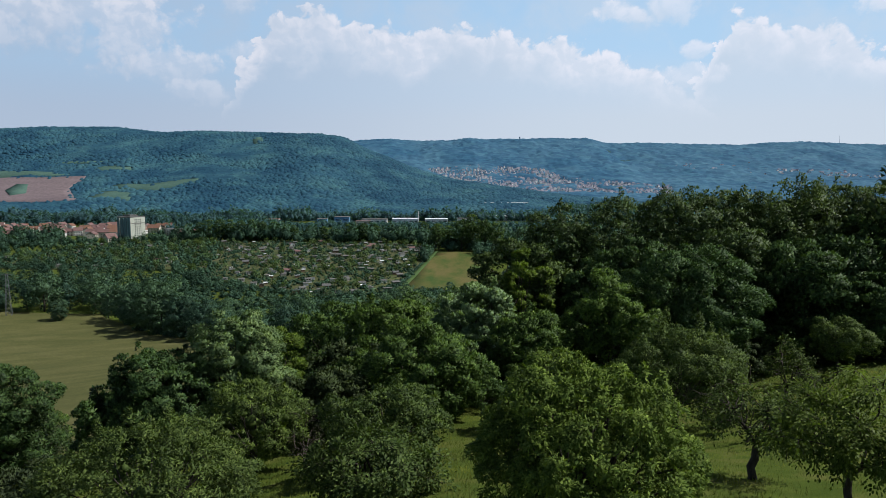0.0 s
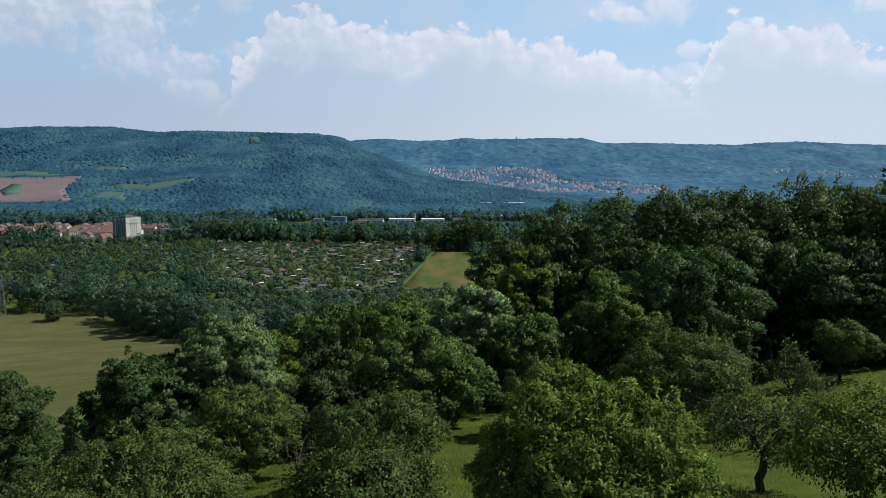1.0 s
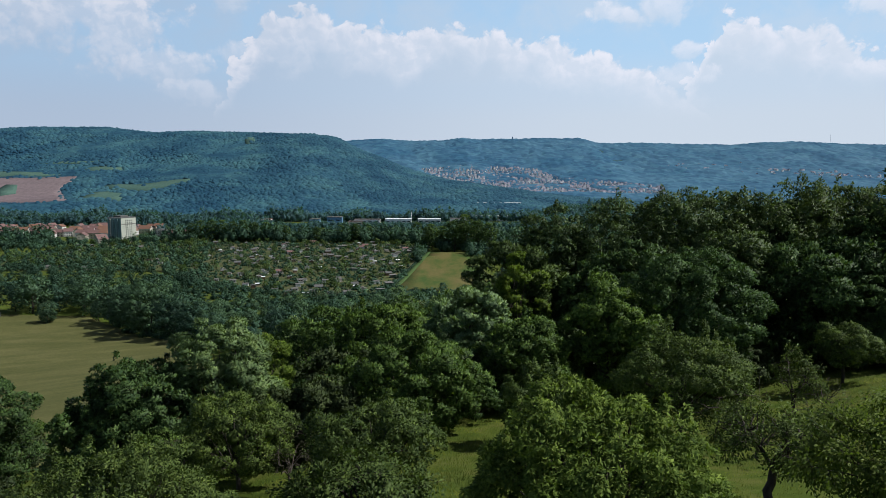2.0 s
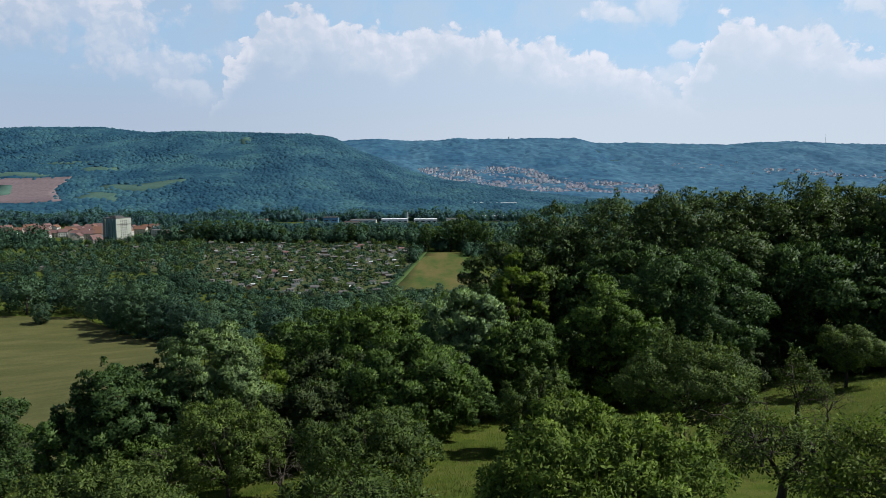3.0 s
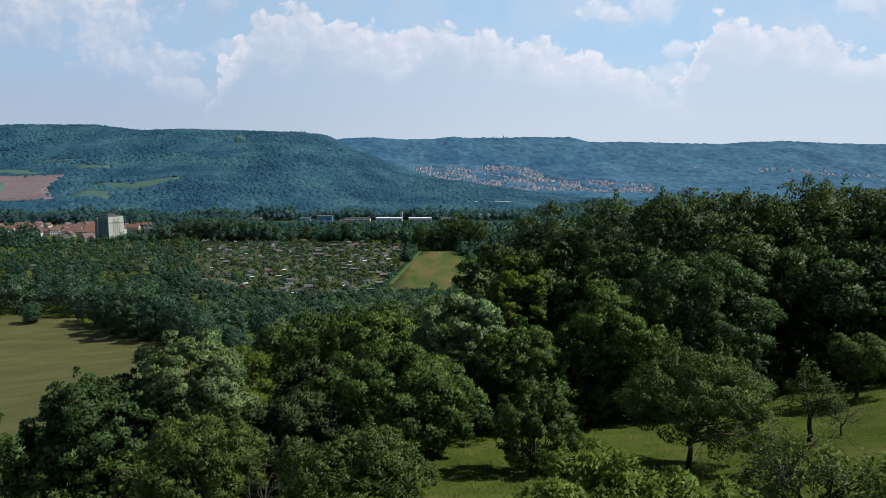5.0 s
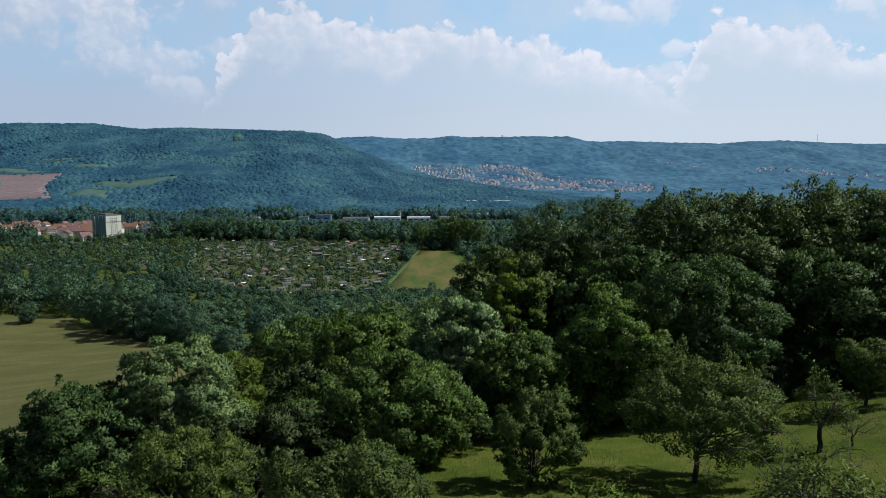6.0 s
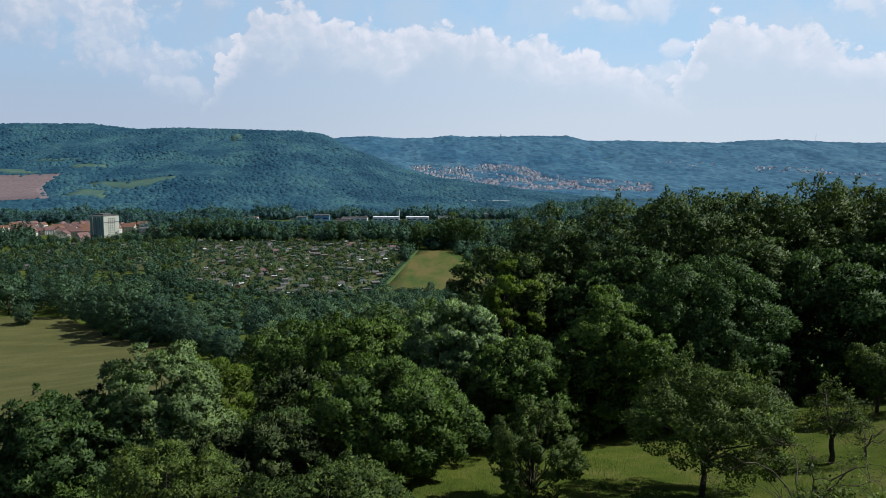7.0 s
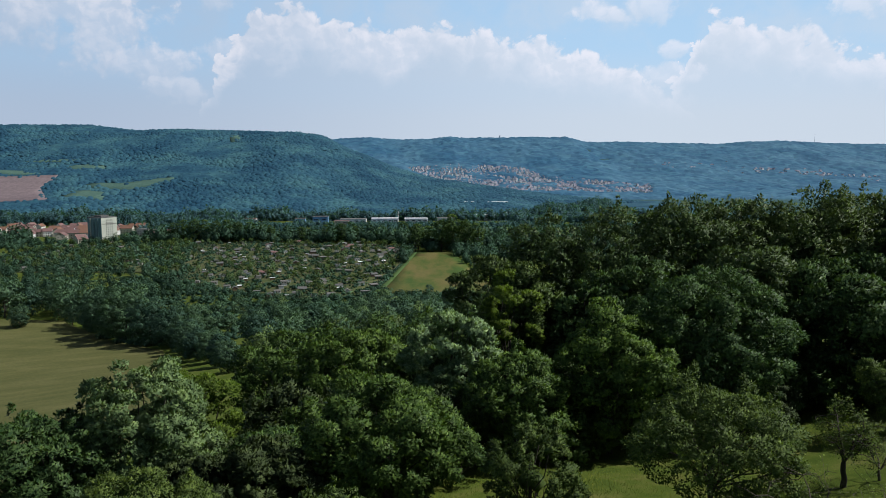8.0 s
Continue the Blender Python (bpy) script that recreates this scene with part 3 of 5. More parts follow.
def blob_shapes():
    g = (1 + 5 ** 0.5) / 2
    ico = unit(np.array([(-1, g, 0), (1, g, 0), (-1, -g, 0), (1, -g, 0), (0, -1, g), (0, 1, g), (0, -1, -g), (0, 1, -g), (g, 0, -1), (g, 0, 1), (-g, 0, -1), (-g, 0, 1)], float))
    ico_f = np.array([(0, 11, 5), (0, 5, 1), (0, 1, 7), (0, 7, 10), (0, 10, 11), (1, 5, 9), (5, 11, 4), (11, 10, 2), (10, 7, 6), (7, 1, 8), (3, 9, 4), (3, 4, 2), (3, 2, 6), (3, 6, 8), (3, 8, 9), (4, 9, 5), (2, 4, 11), (6, 2, 10), (8, 6, 7), (9, 8, 1)])
    octa = np.array([(1, 0, 0), (-1, 0, 0), (0, 1, 0), (0, -1, 0), (0, 0, 1), (0, 0, -1)], float)
    octa_f = np.array([(0, 2, 4), (2, 1, 4), (1, 3, 4), (3, 0, 4), (2, 0, 5), (1, 2, 5), (3, 1, 5), (0, 3, 5)])
    return (octa, ico), (octa_f, ico_f)


BLOB_V, BLOB_F = blob_shapes()


def dense(name, x, y, height, radius, leaf, seed, label, count=11000, trunk=None, lobes=26, length=0.29, width=0.215, group="woodland trees", **more):
    trunk = height * 0.12 if trunk is None else trunk
    count = int(count * 1.8)
    if y < 66:
        length, width, count = 0.21, 0.165, int(count * 1.35)
    wood, crown = dense_tree(seed, height, radius, trunk, int(lobes * 1.35), count, length, width, LEAF[leaf], subs=11, limb_step=2, **more)
    return tree(name, x, y, wood, crown, leaf, 1.0, 0.0, label, group)


# ---- orchard on the near slope ----
def orchard():
    g = "orchard trees"
    w, c = dense_tree(11, 5.5, 2.85, 0.9, 88, 70000, 0.112, 0.052, LEAF["cherry"], 0.12, 1.0, 0.16, 9, droop=0.5, tuft=0.8, rough=0.4, tri=False, core=0.2)
    tree("cherry_tree", 3.3, 17.6, w, c, "cherry", 1, 0, "full-leaved bright green cherry tree in the grass", g)
    w, c = open_tree(12, 4.9, 2.6, 1.5, 6, 30, 300, 56, 0.133, 0.07, LEAF["sunny"], 0.35, 0.12)
    tree("cherry_tree", 12.9, 22.6, w, c, "cherry", 1, 40, "yellow-green cherry tree with low crooked limbs", g)
    w, c = open_tree(13, 4.4, 2.3, 1.5, 6, 30, 210, 40, 0.133, 0.075, LEAF["fruit"], 0.2, 0.15, 0.25)
    tree("plum_tree", 12.4, 28.2, w, c, "fruit", 1, 0, "broad plum tree with a dark straight trunk", g)
    w, c = dense_tree(14, 6.5, 4.3, 1.7, 28, 34000, 0.14, 0.10, LEAF["fruit"], 0.1, 1.0, 0.16, 9, low=-0.4, rough=0.4)
    tree("plum_tree", 15.1, 44.6, w, c, "fruit", 1, 0, "old wide plum tree with dead twigs inside and a dark trunk", g)
    w, c = open_tree(15, 5.0, 1.7, 1.7, 6, 18, 95, 40, 0.13, 0.075, LEAF["fruit"], 0.1, 0.13, 0.12)
    tree("apple_tree", 24.4, 48.6, w, c, "fruit", 1, 0, "small crooked apple tree with a bare limb", g)
    w, c = dense_tree(16, 4.6, 2.6, 2.0, 14, 15200, 0.14, 0.105, LEAF["fruit"], 0.06, 1.0, 0.13, 11, low=-0.45)
    tree("plum_tree", 33.0, 57.4, w, c, "fruit", 1, 0, "low spreading plum tree at the wood's edge", g)
    w, c = dense_tree(17, 5.4, 3.3, 0.8, 24, 22800, 0.14, 0.105, LEAF["fruit"], 0.06, 1.0, 0.13, 11, low=-0.45)
    tree("wild_plum_tree", -11.9, 42.2, w, c, "fruit", 1, 0, "dense wild plum with grey dead twigs", g)
    w, c = dense_tree(18, 4.9, 3.7, 0.9, 66, 46000, 0.125, 0.058, LEAF["fruit"], 0.12, 1.0, 0.15, 9, droop=0.4, tuft=0.8, rough=0.4, tri=False, core=0.2)
    tree("cherry_tree", -10.4, 23.4, w, c, "cherry", 1, 0, "full green cherry tree low on the slope", g)
    w, c = dense_tree(19, 4.3, 2.4, 0.6, 26, 15200, 0.14, 0.105, LEAF["thorn"], 0.06, 1.0, 0.13, 6, low=-0.55)
    tree("hawthorn", -19.8, 31.0, w, c, "thorn", 1, 0, "brownish green hawthorn with bare twigs", g)
    w, c = dense_tree(20, 4.0, 3.1, 1.0, 24, 19000, 0.14, 0.105, LEAF["fruit"], 0.06, 1.0, 0.13, 11, low=-0.45)
    tree("plum_tree", -3.2, 36.2, w, c, "fruit", 1, 0, "thinly leaved plum tree with grey twigs", g)
    w, c = open_tree(21, 2.9, 2.9, 0.9, 6, 32, 287, 62, 0.149, 0.091, LEAF["fruit"], 0.15, 0.13, 0.06)
    tree("apple_tree", -3.2, 27.6, w, c, "fruit", 1, 0, "low apple tree with dark gnarled limbs", g)
    w, c = open_tree(22, 4.2, 4.0, 0.7, 8, 30, 150, 20, 0.10, 0.055, LEAF["fruit"], 0.1, 0.085, 0.72, DEAD)
    tree("plum_tree", 17.2, 39.0, w, c, "fruit", 1, 0, "half dead plum tree with bare arching branches", g)
    w, c = dense_tree(23, 4.7, 2.4, 0.4, 24, 15200, 0.14, 0.105, LEAF["thorn"], 0.06, 1.0, 0.13, 6, low=-0.55)
    tree("hawthorn", 27.5, 64.5, w, c, "thorn", 1, 0, "rounded hawthorn bush in front of the wood", g)
    w, c = dense_tree(24, 5.1, 2.2, 0.6, 17, 15200, 0.14, 0.105, LEAF["fruit"], 0.06, 1.0, 0.13, 11, low=-0.45)
    tree("plum_tree", 22.5, 60.5, w, c, "fruit", 1, 0, "pale green young plum tree at the wood's edge", g)

    for seed, x, y, hh, rr in ((26, -8.6, 41.0, 3.8, 2.0), (27, -14.6, 40.2, 4.6, 1.6), (28, -21.5, 30.0, 4.2, 1.6), (29, 26.2, 48.4, 3.0, 1.8)):
        w, c = open_tree(seed, hh, rr, 0.8, 6, 22, 110, 12, 0.11, 0.06, LEAF["fruit"], 0.1, 0.07, 0.75, DEAD)
        tree("dead_shrub", x, y, w, c, "fruit", 1, 0, "nearly bare shrub of grey dead twigs", "dead shrubs", category="shrub")
    w, c = dense_tree(25, 5.8, 2.3, 0.3, 22, 20000, 0.14, 0.10, LEAF["fruit"], 0.12, 0.8, 0.1, 9, low=-0.95)
    tree("wild_plum_tree", 5.9, 44.4, w, c, "fruit", 1, 0, "slender wild plum in front of the maples", g)


orchard()


# ---- woodland on the slope ----
def woodland():
    dense("maple_tree", -39.2, 59.2, 11.6, 4.4, "dark", 31, "dark green field maple beside the meadow", 13224, 1.2)
    dense("maple_tree", -21.6, 51.2, 9.1, 4.2, "dark", 32, "dark field maple with upright shoots", 14949, 1.0, 30, spike=0.10)
    dense("maple_tree", -23.4, 49.6, 7.2, 3.0, "dark", 33, "lower dark maple leaning to the meadow", 8625, 0.8, 20, spike=0.10)
    dense("whitebeam", -16.5, 54.2, 11.5, 3.9, "grey", 34, "silvery grey-green whitebeam with a domed crown", 14949, 1.5, 28)
    dense("lime_tree", -16.0, 61.2, 10.8, 3.2, "yellow", 35, "young yellow-green lime tree between darker crowns", 6324, 1.5, 16)
    dense("maple_tree", -12.5, 76.0, 11.2, 5.0, "maple", 36, "fresh green maple with a lumpy crown", 12649, 1.5, spike=0.06)
    dense("maple_tree", -1.5, 51.2, 6.8, 4.7, "maple", 37, "broad fresh green maple above the clearing", 17250, 0.8, 34)
    dense("hawthorn", -8.2, 48.2, 5.2, 3.1, "thorn", 38, "olive-brown hawthorn with a dense crown", 9775, 0.6, 22, 0.2, 0.12)
    dense("hawthorn", -12.2, 49.0, 4.7, 2.6, "thorn", 39, "olive-brown hawthorn beside another", 7474, 0.6, 18, 0.2, 0.12)
    dense("aspen_tree", 3.2, 70.2, 12.4, 4.1, "pale", 40, "pale grey-green aspen with a rounded top", 14949, 1.5, 28, spike=0.06)
    dense("maple_tree", 6.9, 59.2, 8.0, 3.9, "maple", 41, "mid-green maple at the wood's edge", 12649, 1.0, spike=0.06)
    dense("maple_tree", -5.4, 73.2, 10.5, 4.8, "maple", 42, "fresh green maple in the wood", 12649, 1.5, spike=0.06)
    dense("maple_tree", 14.6, 61.2, 11.2, 4.5, "maple", 43, "dark green maple at the wood's edge", 14949, 1.0, 30)
    dense("beech_tree", 23.2, 64.2, 13.0, 6.2, "dark", 44, "wide dark beech overhanging the clearing", 20700, 1.6, 40)
    dense("maple_tree", 16.3, 73.2, 15.0, 3.9, "dark", 45, "dark maple rising in the wood", 10925, 2.0)
    dense("lime_tree", 8.5, 73.2, 15.3, 2.9, "yellow", 46, "narrow yellow-green lime tree in the wood", 6899, 2.0, 18)
    dense("beech_tree", 37.0, 69.0, 12.4, 6.5, "dark", 47, "broad dark beech at the wood's edge", 18400, 1.6, 38)
    dense("maple_tree", 41.0, 63.0, 7.6, 4.8, "dark", 48, "dark round maple at the wood's edge", 13799, 0.8, 28)
    dense("beech_tree", 7.2, 81.0, 18.5, 4.4, "beech", 49, "tall beech on the flank of the wood", 11500, 3.0)
    top = [(13.4, 83.2, 21.6, 6.0), (20.4, 82.0, 22.0, 7.2), (27.2, 81.2, 22.4, 7.2), (32.6, 81.0, 21.9, 7.2), (38.2, 79.2, 20.0, 7.2), (43.6, 79.0, 19.9, 7.0), (48.6, 77.4, 18.3, 7.0), (55.5, 78.0, 17.8, 7.0)]
    for k, (x, y, h, r) in enumerate(top):
        dense("beech_tree", x, y, h - (0.3 if x < 30 else 1.2), r, "beech", 60 + k, "tall beech with shoots along the wood's top", 15000, 3.0, 48, spike=0.12, low=-0.3)
    for k, (x, y, h, r) in enumerate(((11.5, 77.5, 15.5, 4.6), (20.5, 73.5, 16.0, 5.2), (30.5, 72.5, 15.5, 5.4), (44.5, 72, 14.5, 5.4))):
        dense("beech_tree", x, y, h, r, ("beech", "dark")[k % 2], 72 + k, "dark beech in the middle of the wood", 9500, 2.0, 30)
    rng = np.random.default_rng(5)
    stock = [dense_tree(80 + k, 15, 5.4, 2.0, 30, 2800, 0.46, 0.38, LEAF[n], limb_step=4, subs=9) for k, n in enumerate(("beech", "dark", "maple"))]
    n = 0
    for x in np.arange(-28, 100, 8.0):
        for y in np.arange(88, 106, 8.5):
            px, py = x + rng.uniform(-2.5, 2.5), y + rng.uniform(-2.5, 2.5)
            if px < (py - 60) * -0.55 or inside(MEADOW, px, py) or px > 0.75 * py + 14:
                continue
            w, c = stock[n % 3]
            size = rng.uniform(0.85, 1.1) * (1.12 if px > 12 else 0.8)
            tree("woodland_tree", px, py, w, c, "beech", size, rng.uniform(0, 360), "leafy tree standing within the wood", "woodland trees")
            n += 1

    # Unseen trees out of view, added to cast shade on the wood's right edge.
    for k, (px, py) in enumerate(((51, 68), (56, 74), (60, 66))):
        w, c = stock[k]
        tree("woodland_tree", px, py, w, c, "beech", 1.4, 60 * k, "leafy tree standing within the wood", "woodland trees")


woodland()


# ---- trees of the middle distance ----
def middle_trees():
    rng = np.random.default_rng(6)
    kinds = ("far", "far_dark", "far", "grey", "pale")
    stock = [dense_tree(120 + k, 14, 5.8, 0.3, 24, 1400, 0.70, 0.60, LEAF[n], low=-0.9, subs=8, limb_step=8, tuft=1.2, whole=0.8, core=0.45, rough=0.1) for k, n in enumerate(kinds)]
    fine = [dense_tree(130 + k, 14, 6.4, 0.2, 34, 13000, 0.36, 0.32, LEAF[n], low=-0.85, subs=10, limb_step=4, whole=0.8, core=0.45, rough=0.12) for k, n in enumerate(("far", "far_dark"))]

    def put(name, x, y, pair, size, label):
        tree(name, x, y, *pair, "", size, rng.uniform(0, 360), label, "valley trees")

    put("willow_bush", -214, 375, fine[0], 0.85, "round bushy tree alone in the meadow")
    put("willow_bush", -266, 404, fine[1], 0.95, "round tree at the meadow's end beside a mast")
    oaks = ((-150, 338, 0, 1.75), (-134, 320, 0, 1.85), (-164, 358, 0, 1.4), (-117, 304, 1, 1.5), (-103, 290, 1, 1.25), (-92, 276, 0, 1.0), (-87, 262, 1, 0.95), (-81, 248, 0, 0.9), (-96, 300, 0, 1.2), (-74, 236, 1, 0.8), (-66, 224, 0, 0.75), (-58, 208, 1, 0.7), (-51, 190, 0, 0.62))
    for x, y, k, s in oaks:
        put("oak_tree", x, y, fine[k], s, "great round oak at the meadow's edge")
    spots = []
    for gy in np.arange(165, 660, 13.5):
        for gx in np.arange(-470, 75, 13.5):
            x, y = gx + rng.uniform(-4, 4), gy + rng.uniform(-4, 4)
            if x < -0.68 * y - 15 or inside(MEADOW, x, y) or inside(GARDENS, x, y) or inside(STRIP_FIELD, x, y):
                continue
            if x < -60 and math.sin(x / 23 + 2 * math.sin(y / 41)) * math.sin(y / 19 + 1.3) > 0.5:
                continue
            if min((x - a) ** 2 + (y - b) ** 2 for a, b, _, _ in oaks) < 90 or x < -0.25 * y and y < 300:
                continue
            spots.append((x, y))
    spots.sort(key=lambda p: p[1])
    rest = []
    for k, (x, y) in enumerate(spots):
        kind, size = int(rng.choice(5, p=(0.40, 0.28, 0.22, 0.05, 0.05))), rng.choice((0.75, 1.0, 1.15, 1.35, 1.6)) * rng.uniform(0.9, 1.1)
        if x > -165:
            size *= float(np.interp(y, [250, 310, 360, 450], [0.85, 0.65, 0.4, 0.3]))
        else:
            size *= float(np.interp(y, [400, 440, 520], [1.0, 0.75, 0.5]))
        if x > -75 and y < 310:
            size *= 0.7
        if k < 290:
            put("valley_tree", x, y, stock[kind], size, "leafy tree in the valley woodland")
        else:
            rest.append((x, y, size))
    # the woodland behind them, past counting
    base = [dense_tree(150 + k, 14, 5.8, 0.3, 16, 1000, 0.85, 0.70, LEAF["dark"], low=-0.5, subs=6, limb_step=9, tuft=1.2, whole=0.8, core=0.45, rough=0.1)[1] for k in range(2)]
    vs, ns, ts, n = [], [], [], 0
    arrays = []
    for me in base:
        co = np.empty(len(me.vertices) * 3, np.float32)
        me.vertices.foreach_get("co", co)
        no = np.zeros((len(me.vertices), 3), np.float32)
        for c, loop in zip(me.corner_normals, me.loops):
            no[loop.vertex_index] = c.vector
        arrays.append((co.reshape(-1, 3), no, np.array([q.vertices for q in me.polygons])))
    for k, (x, y, size) in enumerate(rest):
        co, no, tris = arrays[k % 2]
        a = rng.uniform(0, 6.28)
        turn = np.array([[math.cos(a), -math.sin(a), 0], [math.sin(a), math.cos(a), 0], [0, 0, 1]])
        vs.append(co @ turn.T * size + np.array([x, y, float(ground(x, y))]))
        ns.append(no @ turn.T)
        ts.append(tris + n)
        n += len(co)
    v, f = np.concatenate(vs), np.concatenate(ts)
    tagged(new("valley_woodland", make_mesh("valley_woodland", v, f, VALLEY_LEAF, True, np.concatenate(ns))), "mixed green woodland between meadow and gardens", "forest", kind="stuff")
    for me in base:
        bpy.data.meshes.remove(me)


middle_trees()


# ---- far woods: tree crowns past counting ----
def tufts(rng, pts, radius, height, n, size):
    """A small leafy crown for each point: leaf sprays over an uneven mass, with a shut core."""
    m = len(pts)
    d = sphere_dirs(rng, m * n, -0.45).reshape(m, n, 3)
    k = np.ones((m, n, 1))
    for q in (2.2, 3.1, 4.3):
        k += 0.13 * np.sin((d * rng.normal(size=(m, 1, 3))).sum(-1, keepdims=True) * q + rng.uniform(0, 6.28, (m, 1, 1)))
    wide = np.stack([radius, radius, height * 0.55], -1)[:, None]
    mid = pts[:, None] + np.array([0, 0, 0.45]) * height[:, None, None]
    at = (mid + d * wide * k * rng.uniform(0.8, 1.04, (m, n, 1))).reshape(-1, 3)
    d = d.reshape(-1, 3)
    long = np.repeat(radius * size, n)[:, None]
    v, f = leaves(rng, at, rng.normal(0, 0.8, d.shape) + d * 0.5, long, long * 0.85, d * 0.7 + np.array([0, 0, 0.7]) + rng.normal(0, 0.4, d.shape), tri=True)
    no = np.repeat(unit(d + (k.reshape(-1, 1) - 1) * np.array([0, 0, 1.5]) + rng.normal(0, 0.16, d.shape)), 3, 0)
    core = (mid + BLOB_V[0][None] * wide * 0.78).reshape(-1, 3)
    cf = (BLOB_F[0][None] + (np.arange(m) * 6)[:, None, None] + len(v)).reshape(-1, 3)
    return np.concatenate([v, core]), np.concatenate([f, cf]), np.concatenate([no, np.tile(BLOB_V[0], (m, 1))])


def domes(rng, pts, radius, height):
    """A low rounded crown for each point, with soft normals that lean to the lie of the slope."""
    m, sides = len(pts), 6
    a = np.linspace(0, 2 * math.pi, sides, endpoint=False)[None] + rng.uniform(0, 6, (m, 1))
    rings = []
    for r, h in ((1.05, -0.1), (0.78, 0.62)):
        rr = radius[:, None] * r * rng.uniform(0.82, 1.18, (m, sides))
        zz = height[:, None] * (h + rng.uniform(-0.07, 0.07, (m, sides)))
        rings.append(np.stack([pts[:, :1] + rr * np.cos(a), pts[:, 1:2] + rr * np.sin(a), pts[:, 2:3] + zz], -1))
    peak = pts + np.stack([rng.normal(0, 0.12, m) * radius, rng.normal(0, 0.12, m) * radius, height], -1)
    v = np.concatenate([*rings, peak[:, None]], 1)
    i = np.arange(sides)
    j = (i + 1) % sides
    f = np.concatenate([np.stack([i, j, j + sides], -1), np.stack([i, j + sides, i + sides], -1), np.stack([i + sides, j + sides, np.full(sides, 2 * sides)], -1)])
    f = (f[None] + (np.arange(m) * (2 * sides + 1))[:, None, None]).reshape(-1, 3)
    x, y = pts[:, 0], pts[:, 1]
    slope = unit(np.stack([(ground(x - 20, y) - ground(x + 20, y)) / 40, (ground(x, y - 20) - ground(x, y + 20)) / 40, np.ones(m)], -1))
    out = unit((v - pts[:, None]) * np.array([1, 1, 1.3]))
    return v.reshape(-1, 3), f, unit(out * 0.75 + slope[:, None] * 0.6).reshape(-1, 3)


def stand_of(name, rng, pts, radius, height, n, size, material, label, category):
    v, f, no = tufts(rng, pts, radius, height, n, size)
    return tagged(new(name, make_mesh(name, v, f, material, True, no)), label, category, kind="stuff")


def scatter(rng, x0, x1, y0, y1, step, grow=0.0):
    X, Y = np.meshgrid(np.arange(x0, x1, step), np.arange(y0, y1, step * 0.95))
    x = (X + rng.uniform(-0.45, 0.45, X.shape) * step).ravel()
    y = (Y + rng.uniform(-0.45, 0.45, X.shape) * step).ravel()
    keep = np.abs(x) < 0.70 * y + 90
    return x[keep], y[keep]


def canopy(name, x0, x1, y0, y1, step, crown, tall, bare, material, label, valley=0.0):
    """A closed leafy roof over a hillside: rounded crowns side by side, one sheet with clearings."""
    rng = np.random.default_rng(17)
    X, Y = np.meshgrid(np.arange(x0, x1, step), np.arange(y0, y1, step))
    x, y = X + rng.uniform(-0.3, 0.3, X.shape) * step, Y + rng.uniform(-0.3, 0.3, X.shape) * step
    w, h = int((x1 - x0) / crown) + 5, int((y1 - y0) / crown) + 5
    cx, cy = rng.uniform(0.1, 0.9, (h, w)), rng.uniform(0.1, 0.9, (h, w))
    top, size = rng.uniform(0.7, 1.25, (h, w)), rng.uniform(0.8, 1.2, (h, w))
    i, j = ((x - x0) / crown).astype(int) + 2, ((y - y0) / crown).astype(int) + 2
    i, j = np.clip(i, 1, w - 2), np.clip(j, 1, h - 2)
    best = np.full(x.shape, -1.0)
    for di in (-1, 0, 1):
        for dj in (-1, 0, 1):
            a, b = i + di, j + dj
            px, py = x0 + (a - 2 + cx[b, a]) * crown, y0 + (b - 2 + cy[b, a]) * crown
            d2 = ((x - px) ** 2 + (y - py) ** 2) / (crown * 0.78 * size[b, a]) ** 2
            best = np.maximum(best, top[b, a] * np.clip(1 - d2, 0, 1) ** 0.6)
    stand = np.sin(x / 61 + 2 * np.sin(y / 97)) * np.sin(y / 45 + np.sin(x / 130))
    rows = np.sin(x / 210 + 1.7 * np.sin(y / 170)) + np.sin(y / 38 + 0.8 * np.sin(x / 95))
    deep = tall * (1 + valley * (1 - smooth_step(y0 + 60, y0 + 230, y)))
    z = ground(x, y) + 0.2 * tall * stand + 0.6 * tall * smooth_step(0.2, 0.7, rows) + np.clip(best, 0, 2) * deep
    z = np.where(bare(x, y), ground(x, y) + 1.0, z)
    rim = np.ones(x.shape, bool)
    rim[1:-1, 1:-1] = False
    z = np.where(rim, ground(x, y) - 6, z)
    v = np.stack([x, y, z], -1).reshape(-1, 3)
    n = X.shape[1]
    q = (np.arange(X.shape[0] - 1)[:, None] * n + np.arange(n - 1)[None]).ravel()
    f = np.stack([q, q + 1, q + n + 1, q + n], -1)
    mid = v[f].mean(1)
    f = f[np.abs(mid[:, 0]) < 0.70 * mid[:, 1] + 90]
    tagged(new(name, make_mesh(name, v, f, material, True)), label, "forest", kind="stuff")


